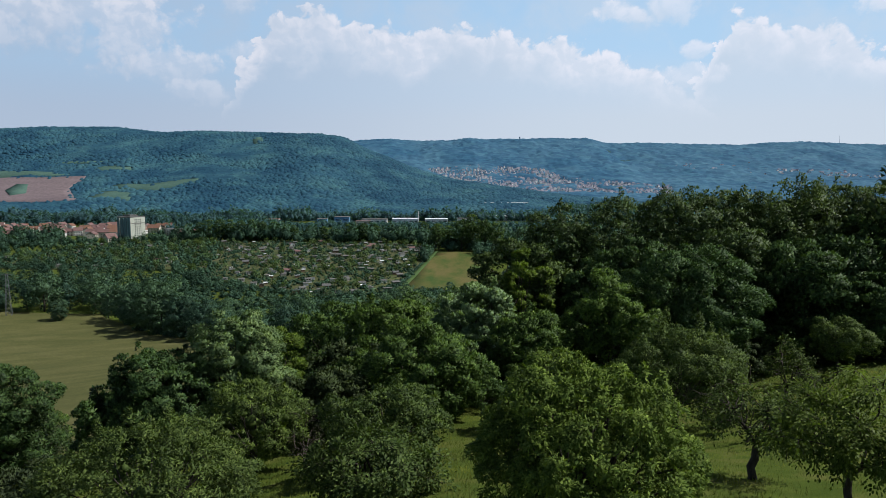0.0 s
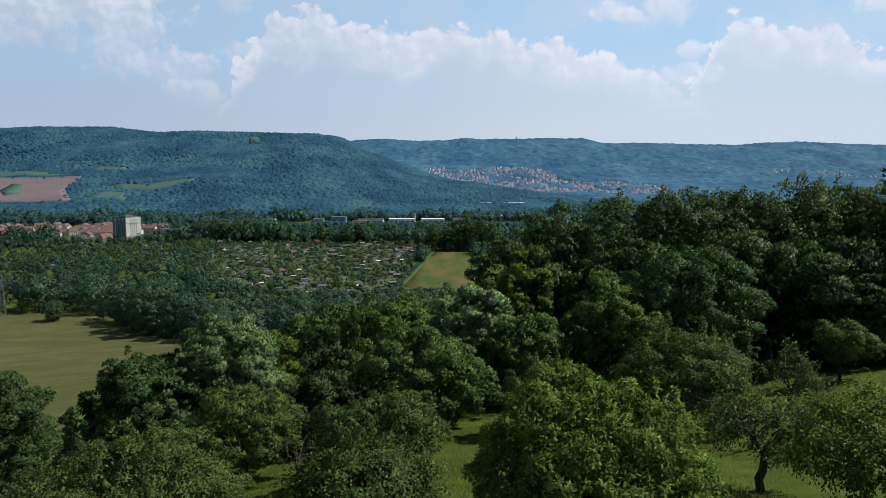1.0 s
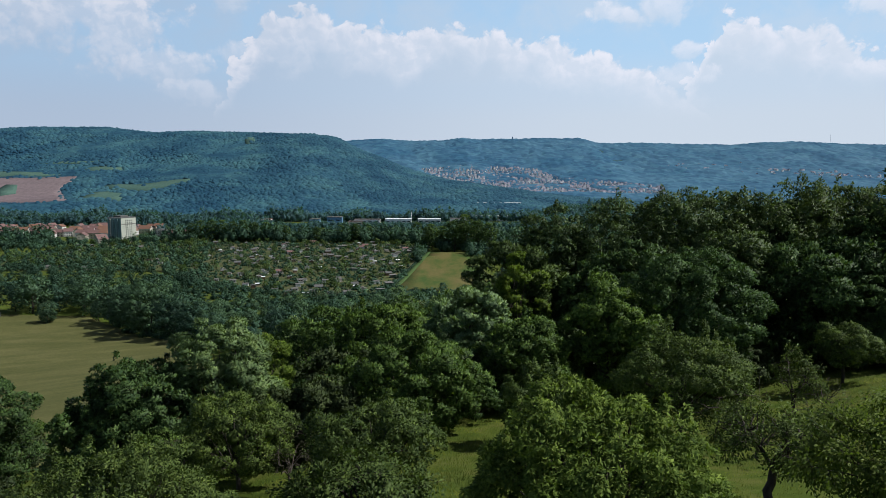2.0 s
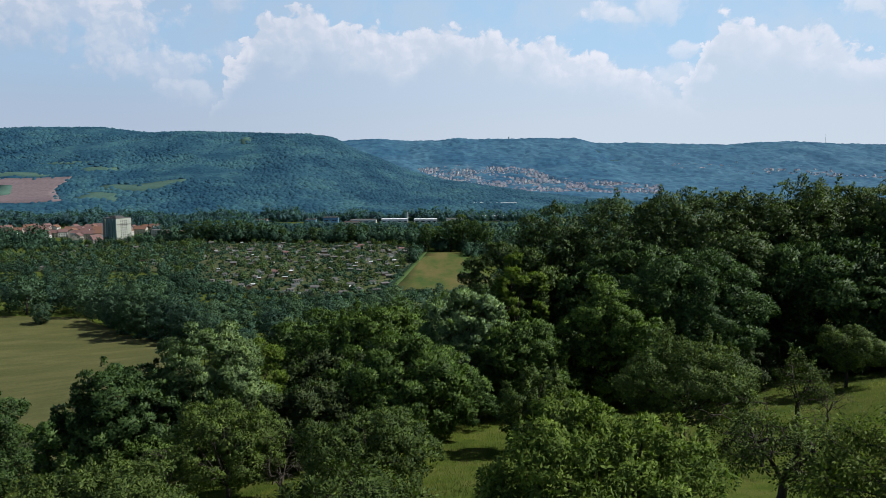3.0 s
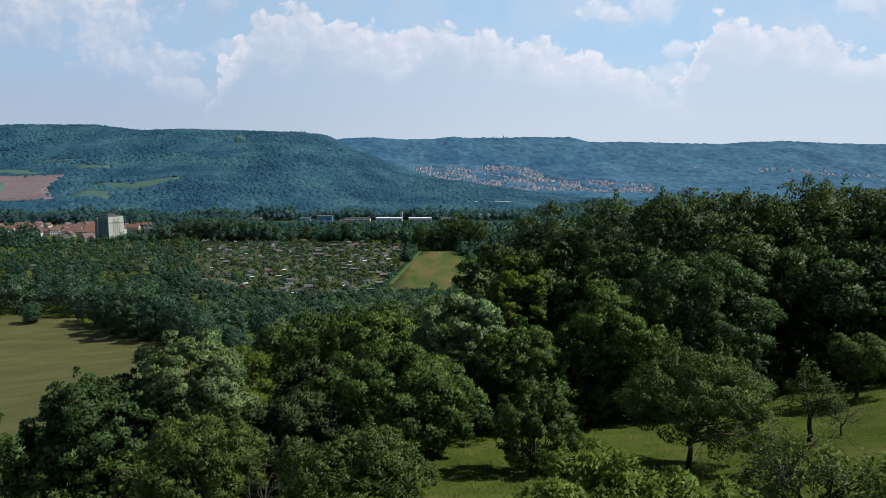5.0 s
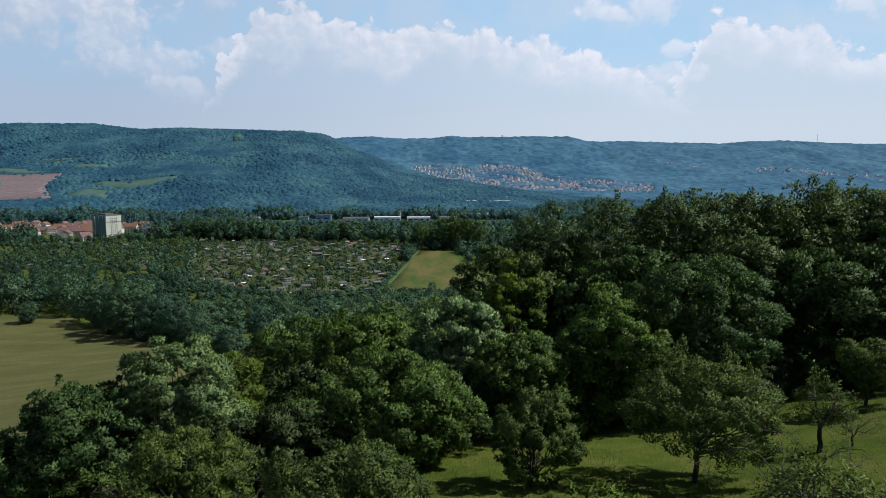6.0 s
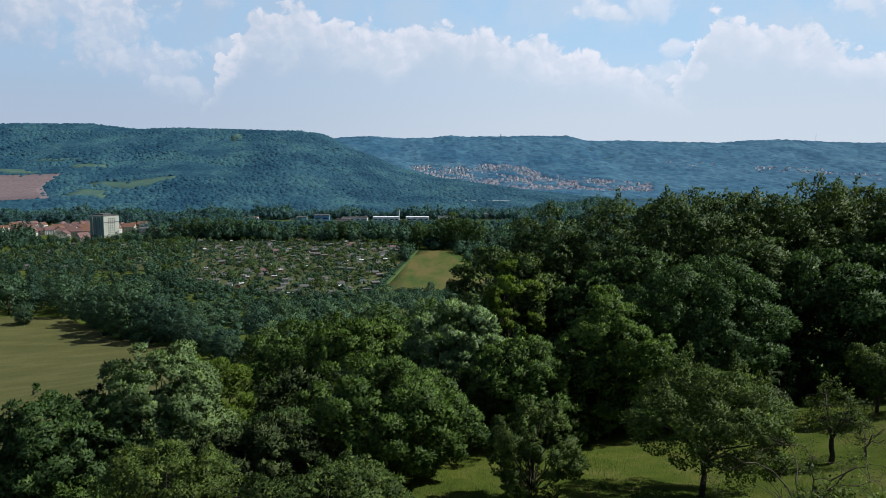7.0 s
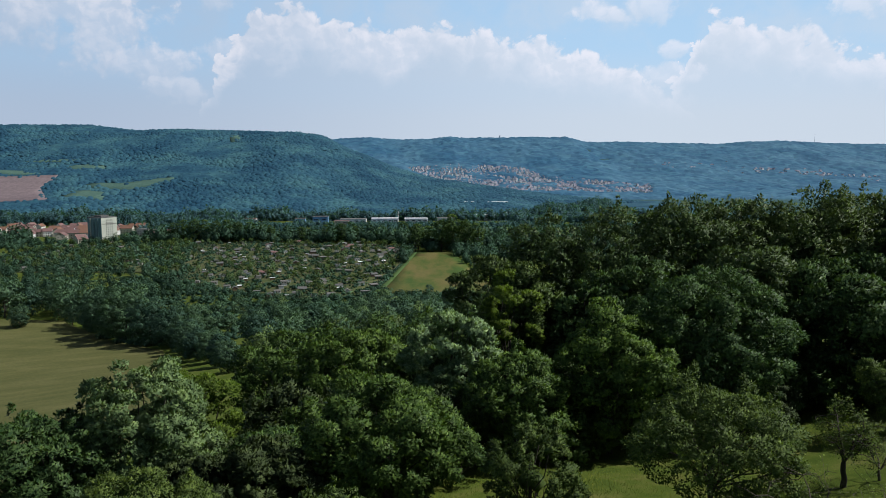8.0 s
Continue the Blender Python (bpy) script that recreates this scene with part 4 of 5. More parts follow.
def far_woods():
    rng = np.random.default_rng(7)

    def clearing(x, y):
        out = inside(BARE_FIELD, x, y) | (x > 150 + (y - 1330) * 0.6)
        for poly in PASTURES:
            out |= inside(poly, x + 14 * np.sin(y / 17 + x / 31), y + 8 * np.sin(x / 23))
        return out

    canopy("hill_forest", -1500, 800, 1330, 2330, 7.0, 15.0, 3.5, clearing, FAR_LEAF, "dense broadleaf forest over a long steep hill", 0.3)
    x, y = scatter(rng, -1500, 800, 1336, 2290, 10.4)
    ok = ~clearing(x + rng.normal(0, 6, len(x)), y + rng.normal(0, 6, len(x)))
    x, y = x[ok], y[ok]
    r = rng.uniform(3.4, 6.8, len(x)) * (1 + 0.2 * np.sin(x / 71 + np.sin(y / 90))) * (1.25 - 0.25 * smooth_step(1400, 1560, y))
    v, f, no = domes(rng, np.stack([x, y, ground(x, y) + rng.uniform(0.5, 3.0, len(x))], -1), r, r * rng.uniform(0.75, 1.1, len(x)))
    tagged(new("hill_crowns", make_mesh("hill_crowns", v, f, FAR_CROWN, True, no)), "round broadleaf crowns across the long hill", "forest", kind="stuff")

    def built_up(x, y):
        return inside(CITY, x, y) & (np.sin(x / 37 + np.sin(y / 50)) * np.sin(y / 61 + x / 90) > 0.12)

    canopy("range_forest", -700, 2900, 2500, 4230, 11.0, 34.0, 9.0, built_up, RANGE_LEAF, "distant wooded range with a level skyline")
    # trees of the valley floor, each of several rounded masses
    xs, ys, ss = [], [], []
    for step, y0, y1 in ((12.5, 640, 1340), (15, 1340, 1720), (20, 1720, 2500)):
        x, y = scatter(rng, -1300, 1500, y0, y1, step)
        size = rng.uniform(0.7, 1.3, len(x)) * (1.0 + 0.28 * np.sin(x / 29 + 1.5 * np.sin(y / 31)) * np.sin(x / 67 + y / 43)) * np.where((y > 775) & (y < 900), 1.25, 1.0) * np.where(y > 1165, 1.25, 1.0)
        open_land = (x > -270) & (y > 915) & (y < 1165) | (y > 890) & (y < 1165) & (x < -385)
        size = np.where(open_land, size * 0.55, size)
        size = np.where((x < -330) & (x > -480) & (y < 905), size * 0.5, size)
        ok = ~inside(GARDENS, x, y) & ~inside(STRIP_FIELD, x, y) & ~inside(TOWN, x, y) & ~inside(WORKS, x, y)
        ok &= (x > 150 + (y - 1330) * 0.6) | (y < 1345)
        ok &= x < 0.12 * y + 260
        ok &= rng.random(len(x)) < np.where(open_land, 0.85, 0.88)
        xs.append(x[ok])
        ys.append(y[ok])
        ss.append(size[ok])
    x, y, size = np.concatenate(xs), np.concatenate(ys), np.concatenate(ss)
    z = ground(x, y)
    pts = np.stack([x, y, z - 0.3], -1)
    rr, hh = 5.2 * size * rng.uniform(0.85, 1.2, len(x)), 12.0 * size * rng.uniform(0.85, 1.25, len(x))
    near = y < 925
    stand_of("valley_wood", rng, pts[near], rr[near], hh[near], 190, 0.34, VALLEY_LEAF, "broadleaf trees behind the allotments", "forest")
    stand_of("river_wood", rng, pts[~near], rr[~near], hh[~near], 66, 0.50, VALE_LEAF, "broadleaf trees filling the far valley floor, tinted with haze", "forest")


CITY = [(-90, 3400), (200, 3400), (490, 3380), (569, 3203), (708, 3117), (1003, 2999), (925, 2762), (627, 2756), (387, 2750), (260, 2850), (40, 3150)]
TOWN = [(-760, 890), (-400, 870), (-400, 930), (-420, 1120), (-780, 1120)]
WORKS = [(-330, 1150), (150, 1150), (160, 1270), (-340, 1270)]
far_woods()


# ---- built things: materials ----
def plain(name, a, b, scale=0.8, rough=0.8, metal=0.0):
    m = mottled(name, [(0.3, a), (0.7, b)], scale, rough, scale * 6)
    m.node_tree.nodes["Principled BSDF"].inputs["Metallic"].default_value = metal
    return m


WHITE = plain("white_render", (0.58, 0.57, 0.54), (0.72, 0.71, 0.68))
CREAM = plain("cream_render", (0.42, 0.39, 0.33), (0.52, 0.48, 0.40))
PANEL = plain("pale_concrete", (0.40, 0.42, 0.35), (0.47, 0.49, 0.41), 0.3)
BLUEGREY = plain("shaded_blue_grey_panel", (0.11, 0.19, 0.19), (0.15, 0.24, 0.24), 0.3)
# Tile red, its colour dulled towards the haze over the town.
ROOF_RED = plain("red_tile", (0.125, 0.076, 0.070), (0.190, 0.110, 0.100), 0.6)
# Lavender in place of red: the haze over the far roofs, as colour.
ROOF_FAR = plain("haze_blue_tile", (0.180, 0.180, 0.225), (0.250, 0.230, 0.275), 0.05)
ROOF_BROWN = plain("brown_tile", (0.14, 0.075, 0.05), (0.20, 0.105, 0.07), 0.6)
ROOF_GREY = plain("grey_felt", (0.085, 0.080, 0.075), (0.17, 0.165, 0.15), 0.7)
ROOF_DARK = plain("dark_felt", (0.07, 0.07, 0.07), (0.13, 0.13, 0.12), 0.7)
BOARD = plain("brown_boards", (0.10, 0.065, 0.04), (0.18, 0.12, 0.075), 2.0)
GREEN_BOARD = plain("green_boards", (0.07, 0.11, 0.075), (0.11, 0.16, 0.11), 2.0)
STEEL = plain("galvanised_steel", (0.10, 0.11, 0.12), (0.16, 0.17, 0.18), 3.0, 0.6, 0.3)
# Blue of distant haze put into the colour of skyline tower and mast.
HAZY_STONE = plain("haze_blue_stone", (0.14, 0.21, 0.27), (0.18, 0.25, 0.31), 0.3)
GLASS, _nt, _p = shader("window_glass")
_p.inputs["Base Color"].default_value = (0.02, 0.03, 0.04, 1)
_p.inputs["Roughness"].default_value = 0.08
WHITE_METAL = plain("white_sheet", (0.66, 0.67, 0.68), (0.78, 0.78, 0.78), 0.5, 0.5)
BLUE_METAL = plain("blue_sheet", (0.10, 0.22, 0.36), (0.14, 0.28, 0.44), 0.5, 0.5)


def gable(sx, sy, rise, eave=0.4, thick=0.25, z=0.0):
    """A pitched roof with its ridge along x."""
    bm = bmesh.new()
    hx, hy = sx / 2 + eave, sy / 2 + eave
    prof = [(-hy, z - 0.05), (0, z + rise), (hy, z - 0.05), (hy, z + thick - 0.05), (0, z + rise + thick), (-hy, z + thick - 0.05)]
    a = [bm.verts.new((-hx, p, q)) for p, q in prof]
    b = [bm.verts.new((hx, p, q)) for p, q in prof]
    for k in range(6):
        bm.faces.new((a[k], a[(k + 1) % 6], b[(k + 1) % 6], b[k]))
    bm.faces.new((a[0], a[5], a[4], a[1]))
    bm.faces.new((a[1], a[4], a[3], a[2]))
    bm.faces.new((b[0], b[1], b[4], b[5]))
    bm.faces.new((b[1], b[2], b[3], b[4]))
    bmesh.ops.recalc_face_normals(bm, faces=bm.faces)
    return bm


def gabled_body(sx, sy, sz, rise):
    bm = bmesh.new()
    prof = [(-sy / 2, -1.2), (sy / 2, -1.2), (sy / 2, sz), (0, sz + rise), (-sy / 2, sz)]
    a = [bm.verts.new((-sx / 2, p, q)) for p, q in prof]
    b = [bm.verts.new((sx / 2, p, q)) for p, q in prof]
    for k in range(5):
        bm.faces.new((a[k], a[(k + 1) % 5], b[(k + 1) % 5], b[k]))
    bm.faces.new(a[::-1])
    bm.faces.new(b)
    bmesh.ops.recalc_face_normals(bm, faces=bm.faces)
    return bm


def house(name, x, y, turn, sx, sy, sz, rise, wall, roof, label, group, storeys=2, cols=4, chimney=True, category="house"):
    root = new(name)
    root.matrix_basis = pose(x, y, float(ground(x, y)), 0, 0, turn)
    part("wall", gabled_body(sx, sy, sz, rise * 0.96), wall, root)
    part("roof", gable(sx, sy, rise, 0.5, 0.3, sz), roof, root)
    for s in range(storeys):
        for side in (-1, 1):
            for c in range(cols):
                w = part("window", box(1.2, 0.12, 1.4, ((c + 0.5) / cols * sx - sx / 2, side * (sy / 2 + 0.03), 1.0 + s * 2.8)), GLASS, root)
                part("sill", box(1.4, 0.25, 0.08, ((c + 0.5) / cols * sx - sx / 2, side * (sy / 2 + 0.06), 0.9 + s * 2.8)), WHITE, w)
    for side in (-1, 1):
        for c in (-0.22, 0.22):
            part("window", box(0.12, 1.1, 1.3, (side * (sx / 2 + 0.03), c * sy, 1.0 + (storeys - 1) * 2.8)), GLASS, root)
        part("window", box(0.12, 1.0, 1.1, (side * (sx / 2 + 0.03), 0, sz + rise * 0.25)), GLASS, root)
    part("door", box(1.0, 0.14, 2.1, (sx * 0.1, -sy / 2 - 0.04, 0.0)), BOARD, root)
    if chimney:
        part("chimney", box(0.7, 0.7, 2.0, (sx * 0.2, sy * 0.12, sz + rise * 0.6)), ROOF_BROWN, root)
    return tagged(root, label, category, group)


# ---- allotment gardens ----
def hut(kind):
    """A garden hut with its walls, roof, door, window and sometimes a porch."""
    sx, sy, sz, wall, roof, pitched, label = (
        (5.4, 4.2, 2.4, WHITE, ROOF_GREY, False, "white garden hut with a flat grey roof"),
        (5.0, 4.4, 2.3, BOARD, ROOF_DARK, True, "brown timber garden hut with a dark pitched roof"),
        (6.2, 4.4, 2.5, CREAM, ROOF_GREY, True, "cream garden hut with a grey pitched roof"),
        (4.6, 4.0, 2.3, GREEN_BOARD, ROOF_GREY, False, "green timber garden hut with a flat roof"),
        (5.6, 4.6, 2.4, WHITE, ROOF_RED, True, "white garden hut with a red pitched roof"),
        (4.2, 3.4, 2.2, BOARD, WHITE_METAL, False, "small timber shed with a pale sheet roof"),
        (6.6, 4.6, 2.5, WHITE, ROOF_DARK, True, "white garden house with a dark pitched roof"),
    )[kind]
    root = new("garden_hut")
    if pitched:
        part("wall", gabled_body(sx, sy, sz, 1.1), wall, root)
        part("roof", gable(sx, sy, 1.2, 0.4, 0.14, sz), roof, root)
    else:
        part("wall", box(sx, sy, sz + 1.0, (0, 0, -1.0), 0.03), wall, root)
        bm = box(sx + 0.9, sy + 0.9, 0.2, (0, 0, sz - 0.1), 0.03)
        for v in bm.verts:
            v.co.z += v.co.y * 0.07 + 0.18
        part("roof", bm, roof, root)
    part("door", box(0.9, 0.1, 1.95, (-sx * 0.2, -sy / 2 - 0.03, 0.02)), BOARD if wall is not BOARD else GREEN_BOARD, root)
    part("window", box(1.2, 0.1, 0.9, (sx * 0.2, -sy / 2 - 0.03, 1.0)), GLASS, root)
    part("window", box(0.1, 1.1, 0.9, (sx / 2 + 0.03, 0, 1.0)), GLASS, root)
    if kind in (0, 2, 4):
        part("porch_roof", box(sx * 0.6, 1.8, 0.1, (sx * 0.1, -sy / 2 - 0.9, sz - 0.25)), roof, root)
        part("post", box(0.1, 0.1, sz + 0.6, (sx * 0.36, -sy / 2 - 1.7, -0.8)), BOARD, root)
        part("post", box(0.1, 0.1, sz + 0.6, (-sx * 0.16, -sy / 2 - 1.7, -0.8)), BOARD, root)
    return tagged(root, label, "garden hut", "allotment huts")


def spruce(seed, height, radius, leaf):
    rng = np.random.default_rng(seed)
    at, way, face = [], [], []
    for k in range(22):
        s = k / 21
        z = height * (0.06 + 0.92 * s)
        r = radius * (1 - s) ** 0.85 + 0.15
        n = int(10 + 46 * (1 - s))
        a = rng.uniform(0, 6.28, n)
        d = np.stack([np.cos(a), np.sin(a), np.full(n, -0.25)], -1)
        at.append(np.stack([np.cos(a) * r * 0.5, np.sin(a) * r * 0.5, np.full(n, z)], -1) + rng.normal(0, 0.15, (n, 3)) + d * r * rng.uniform(0, 0.4, (n, 1)))
        way.append(d)
        face.append(np.array([0, 0, 1.0]) + rng.normal(0, 0.3, (n, 3)))
    v, f = leaves(rng, np.concatenate(at), np.concatenate(way), 1.0, 0.7, np.concatenate(face))
    wv, wf = tube([(0, 0, -0.4), (0, 0, height * 0.5), (0, 0, height * 0.96)], [0.2, 0.12, 0.03], 6)
    return make_mesh("trunk", wv, wf, BARK, True), make_mesh("crown", v, f, leaf)


def gardens():
    rng = np.random.default_rng(8)
    stock = [hut(k) for k in range(7)]
    placed, taken = [], []
    turn = radians(14)
    for row in np.arange(-40, 46):
        for col in np.arange(-30, 31):
            a, b = col * 14.0 + (row % 2) * 5, row * 11.5
            x = -190 + a * math.cos(turn) - b * math.sin(turn) + rng.uniform(-6, 6)
            y = 620 + a * math.sin(turn) + b * math.cos(turn) + rng.uniform(-5, 5)
            if not inside(GARDENS, x, y):
                continue
            dense_part = x > -0.30 * y - 22
            if rng.random() > ((0.46 if x > -150 else 0.30) if dense_part else 0.10) or len(placed) > 270:
                continue
            kind = int(rng.choice(7, p=(0.20, 0.16, 0.15, 0.14, 0.05, 0.17, 0.13)))
            m = pose(x, y, float(ground(x, y)) + 0.82, 0, 0, 14 + rng.choice((0, 0, 90, 180)) + rng.uniform(-9, 9)) @ Matrix.Scale(rng.uniform(0.75, 1.1), 4)
            if kind in taken:
                copy_thing(stock[kind], m)
            else:
                stock[kind].matrix_basis = m
                taken.append(kind)
            placed.append((x, y))
    P = np.array(placed)
    # bushes, beds and hedges
    n = 5200
    x, y = rng.uniform(-440, -10, n), rng.uniform(440, 850, n)
    ok = inside(GARDENS, x, y)
    x, y = x[ok], y[ok]
    d = np.sqrt(((x[:, None] - P[None, :, 0]) ** 2 + (y[:, None] - P[None, :, 1]) ** 2)).min(1)
    ok = d > 3.6
    x, y = x[ok], y[ok]
    r = rng.uniform(0.6, 2.0, len(x)) * np.where(x < -0.30 * y - 22, 1.5, 1.0)
    h = r * rng.uniform(1.0, 1.9, len(x))
    stand_of("garden_shrubs", rng, np.stack([x, y, ground(x, y) + 0.6], -1), r, h, 18, 0.75, VALLEY_LEAF, "clipped and loose shrubs across the allotments", "shrub")
    stock = [dense_tree(140 + k, 6, 2.6, 0.8, 10, 420, 0.48, 0.42, LEAF[q], subs=5, limb_step=5) for k, q in enumerate(("maple", "dark", "fruit", "pale"))]
    count = 0
    while count < 270:
        x, y = rng.uniform(-440, -10), rng.uniform(400, 850)
        if not inside(GARDENS, x, y) or np.min((P[:, 0] - x) ** 2 + (P[:, 1] - y) ** 2) < 20:
            continue
        wild = x < -0.30 * y - 22
        w, c = stock[int(rng.integers(4))]
        tree("garden_tree", x, y, w, c, "", rng.uniform(0.8, 1.3) * (1.15 if wild else 1.0), rng.uniform(0, 360), "small leafy tree among the allotment huts", "garden trees", -0.6)
        count += 1
    w, c = spruce(3, 17, 4.2, LEAF["dark"])
    for x, y, s in ((-318, 660, 1.1), (-268, 645, 0.95), (-245, 700, 0.8), (-130, 690, 0.6), (-180, 760, 0.7)):
        tree("spruce", x, y, w, c, "", s, 0, "dark conical spruce among the gardens", "garden conifers", -0.5)


gardens()


# ---- the tower block and town ----
def tower_block():
    root = new("tower_block")
    x, y, h, wide, deep = -396.0, 866.0, 31.5, 24.5, 21.5
    root.matrix_basis = pose(x, y, float(ground(x, y)), 0, 0, -20)
    # local +x is the bright gable side, local -y the balcony side, its shade deepened in the blue-grey
    part("body", box(deep, wide, h, (0, 0, 0), 0.1), PANEL, root, "pale panel walls")
    part("parapet", box(deep + 0.5, wide + 0.5, 0.9, (0, 0, h - 0.1), 0.08), ROOF_DARK, root)
    part("stair_head", box(11, 13, 1.9, (-1, 0, h + 0.8), 0.1), ROOF_DARK, root)
    part("facing", box(deep - 0.6, 0.3, h - 1, (0, -wide / 2 - 0.1, 0.5)), BLUEGREY, root, "blue-grey balcony side, shade put into its colour")
    for k in range(3):
        strip = part("balcony_bay", box(1.3, 1.3, h - 2, (-6 + k * 6, -wide / 2 - 0.8, 1.0)), PANEL if k == 0 else BLUEGREY, root)
        for s in range(10):
            part("window", box(1.0, 0.1, 1.3, (-6 + k * 6, -wide / 2 - 1.5, 2.2 + s * 2.85)), GLASS, strip)
    for s in range(10):
        for k in (-4.6, -1.7, 1.7, 4.6):
            w = part("window", box(0.14, 1.2, 1.45, (deep / 2 + 0.05, k, 1.8 + s * 2.85)), GLASS, root)
            part("sill", box(0.3, 1.4, 0.1, (deep / 2 + 0.1, k, 1.68 + s * 2.85)), WHITE, w)
        part("joint", box(0.06, wide - 0.5, 0.1, (deep / 2 + 0.03, 0, 1.2 + s * 2.85)), ROOF_GREY, root)
    part("band", box(0.08, wide - 1, 1.0, (deep / 2 + 0.04, 0, h - 8.2)), ROOF_GREY, root, "dark band across the wall")
    tagged(root, "pale ten-storey panel tower block with blue-grey balcony side, shade put into its colour", "tower block")


tower_block()


def town():
    rng = np.random.default_rng(9)
    house("gabled_house", -412, 842, 60, 13, 11, 6.5, 6, CREAM, ROOF_RED, "cream house with a steep red roof", "town houses")
    house("long_house", -338, 905, 4, 26, 11, 8.5, 4.5, CREAM, ROOF_RED, "long cream house with an orange-red roof", "town houses", 3, 8)
    house("flat_block", -362, 915, -26, 20, 12, 13, 0.4, WHITE, ROOF_GREY, "white modern block with rows of windows", "town houses", 4, 6, False)
    spots = []
    for y in np.arange(905, 1110, 17):
        for x in np.arange(-800, -395, 17):
            px, py = x + rng.uniform(-5, 5), y + rng.uniform(-4, 4)
            if inside(TOWN, px, py) and rng.random() < 0.42 and px > -0.68 * py:
                spots.append((px, py))
    for k, (x, y) in enumerate(spots[:70]):
        roof = (ROOF_RED, ROOF_RED, ROOF_BROWN)[k % 3]
        house("town_house", x, y, float(rng.choice((10, 100)) + rng.uniform(-12, 12)), rng.uniform(11, 18), rng.uniform(9, 11), rng.uniform(5.6, 8.5), rng.uniform(3.5, 5.5),
              (CREAM, WHITE)[k % 2], roof, "pale town house with a red tiled roof" if roof is ROOF_RED else "pale town house with a brown roof", "town houses")


town()


def hall(x, y, turn, sx, sy, sz, wall, roof, label):
    root = new("works_hall")
    root.matrix_basis = pose(x, y, float(ground(x, y)), 0, 0, turn)
    part("wall", box(sx, sy, sz + 1, (0, 0, -1.0), 0.1), wall, root)
    part("roof", box(sx + 0.8, sy + 0.8, 0.6, (0, 0, sz - 0.05), 0.05), roof, root)
    n = max(2, int(sx / 9))
    for k in range(n):
        part("window", box(sx / n * 0.6, 0.16, 1.6, ((k + 0.5) / n * sx - sx / 2, -sy / 2 - 0.04, sz * 0.55)), GLASS, root)
    tagged(root, label, "hall", "works halls")


for args in ((-178, 1205, 3, 26, 18, 13, BLUE_METAL, ROOF_GREY, "blue-clad works building on the valley floor"),
             (-215, 1215, 3, 18, 16, 9, BLUE_METAL, ROOF_GREY, "low blue-clad works building"),
             (-120, 1195, 2, 44, 22, 9.5, WHITE, ROOF_GREY, "white works hall with a flat roof"),
             (-66, 1200, 2, 46, 24, 10, WHITE_METAL, WHITE_METAL, "long bright works hall"),
             (-12, 1205, 2, 40, 22, 9.5, WHITE, WHITE_METAL, "bright works hall with a pale roof"),
             (-300, 1200, 5, 24, 14, 10, WHITE, ROOF_BROWN, "pale works building with a brown roof"),
             (-135, 1150, 4, 24, 12, 9, CREAM, ROOF_RED, "cream building with a red roof"),
             (40, 1210, 2, 30, 20, 10, WHITE, ROOF_GREY, "white works hall on the valley floor"),
             (100, 1300, 4, 70, 16, 10, WHITE_METAL, WHITE_METAL, "long white storage hall"),
             (170, 1660, 6, 70, 14, 5, WHITE_METAL, WHITE_METAL, "long white glasshouse on the valley floor"),
             (110, 1640, 6, 22, 14, 5.5, WHITE, WHITE_METAL, "white farm building on the valley floor"),
             (150, 1420, 6, 60, 14, 6, WHITE_METAL, WHITE_METAL, "long white hall on the valley floor")):
    hall(*args)


def pole(name, x, y, height, radius, material, label, z=0.0):
    root = new(name)
    root.matrix_basis = pose(x, y, float(ground(x, y)) + z)
    v, f = tube([(0, 0, -2), (0, 0, height * 0.5), (0, 0, height)], [radius, radius * 0.85, radius * 0.6], 10)
    part_mesh("shaft", make_mesh("shaft", v, f, material, True), root)
    bm = bmesh.new()
    bmesh.ops.create_cone(bm, cap_ends=True, segments=10, radius1=radius * 0.9, radius2=radius * 0.9, depth=radius * 1.2)
    bmesh.ops.translate(bm, vec=(0, 0, height), verts=bm.verts)
    part("cap", bm, material, root)
    tagged(root, label, "mast")


pole("chimney_stack", -43, 1195, 22, 0.7, WHITE, "slim pale chimney stack beside the works")


def lookout_tower(x, y):
    root = new("lookout_tower")
    root.matrix_basis = pose(x, y, float(ground(x, y)) + 8)
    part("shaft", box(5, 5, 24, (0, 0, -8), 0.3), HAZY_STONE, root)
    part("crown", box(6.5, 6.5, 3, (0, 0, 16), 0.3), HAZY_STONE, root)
    tagged(root, "grey stone lookout tower on the wooded skyline", "tower")


lookout_tower(462, 4160)
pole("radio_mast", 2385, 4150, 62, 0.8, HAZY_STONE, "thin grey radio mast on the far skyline")


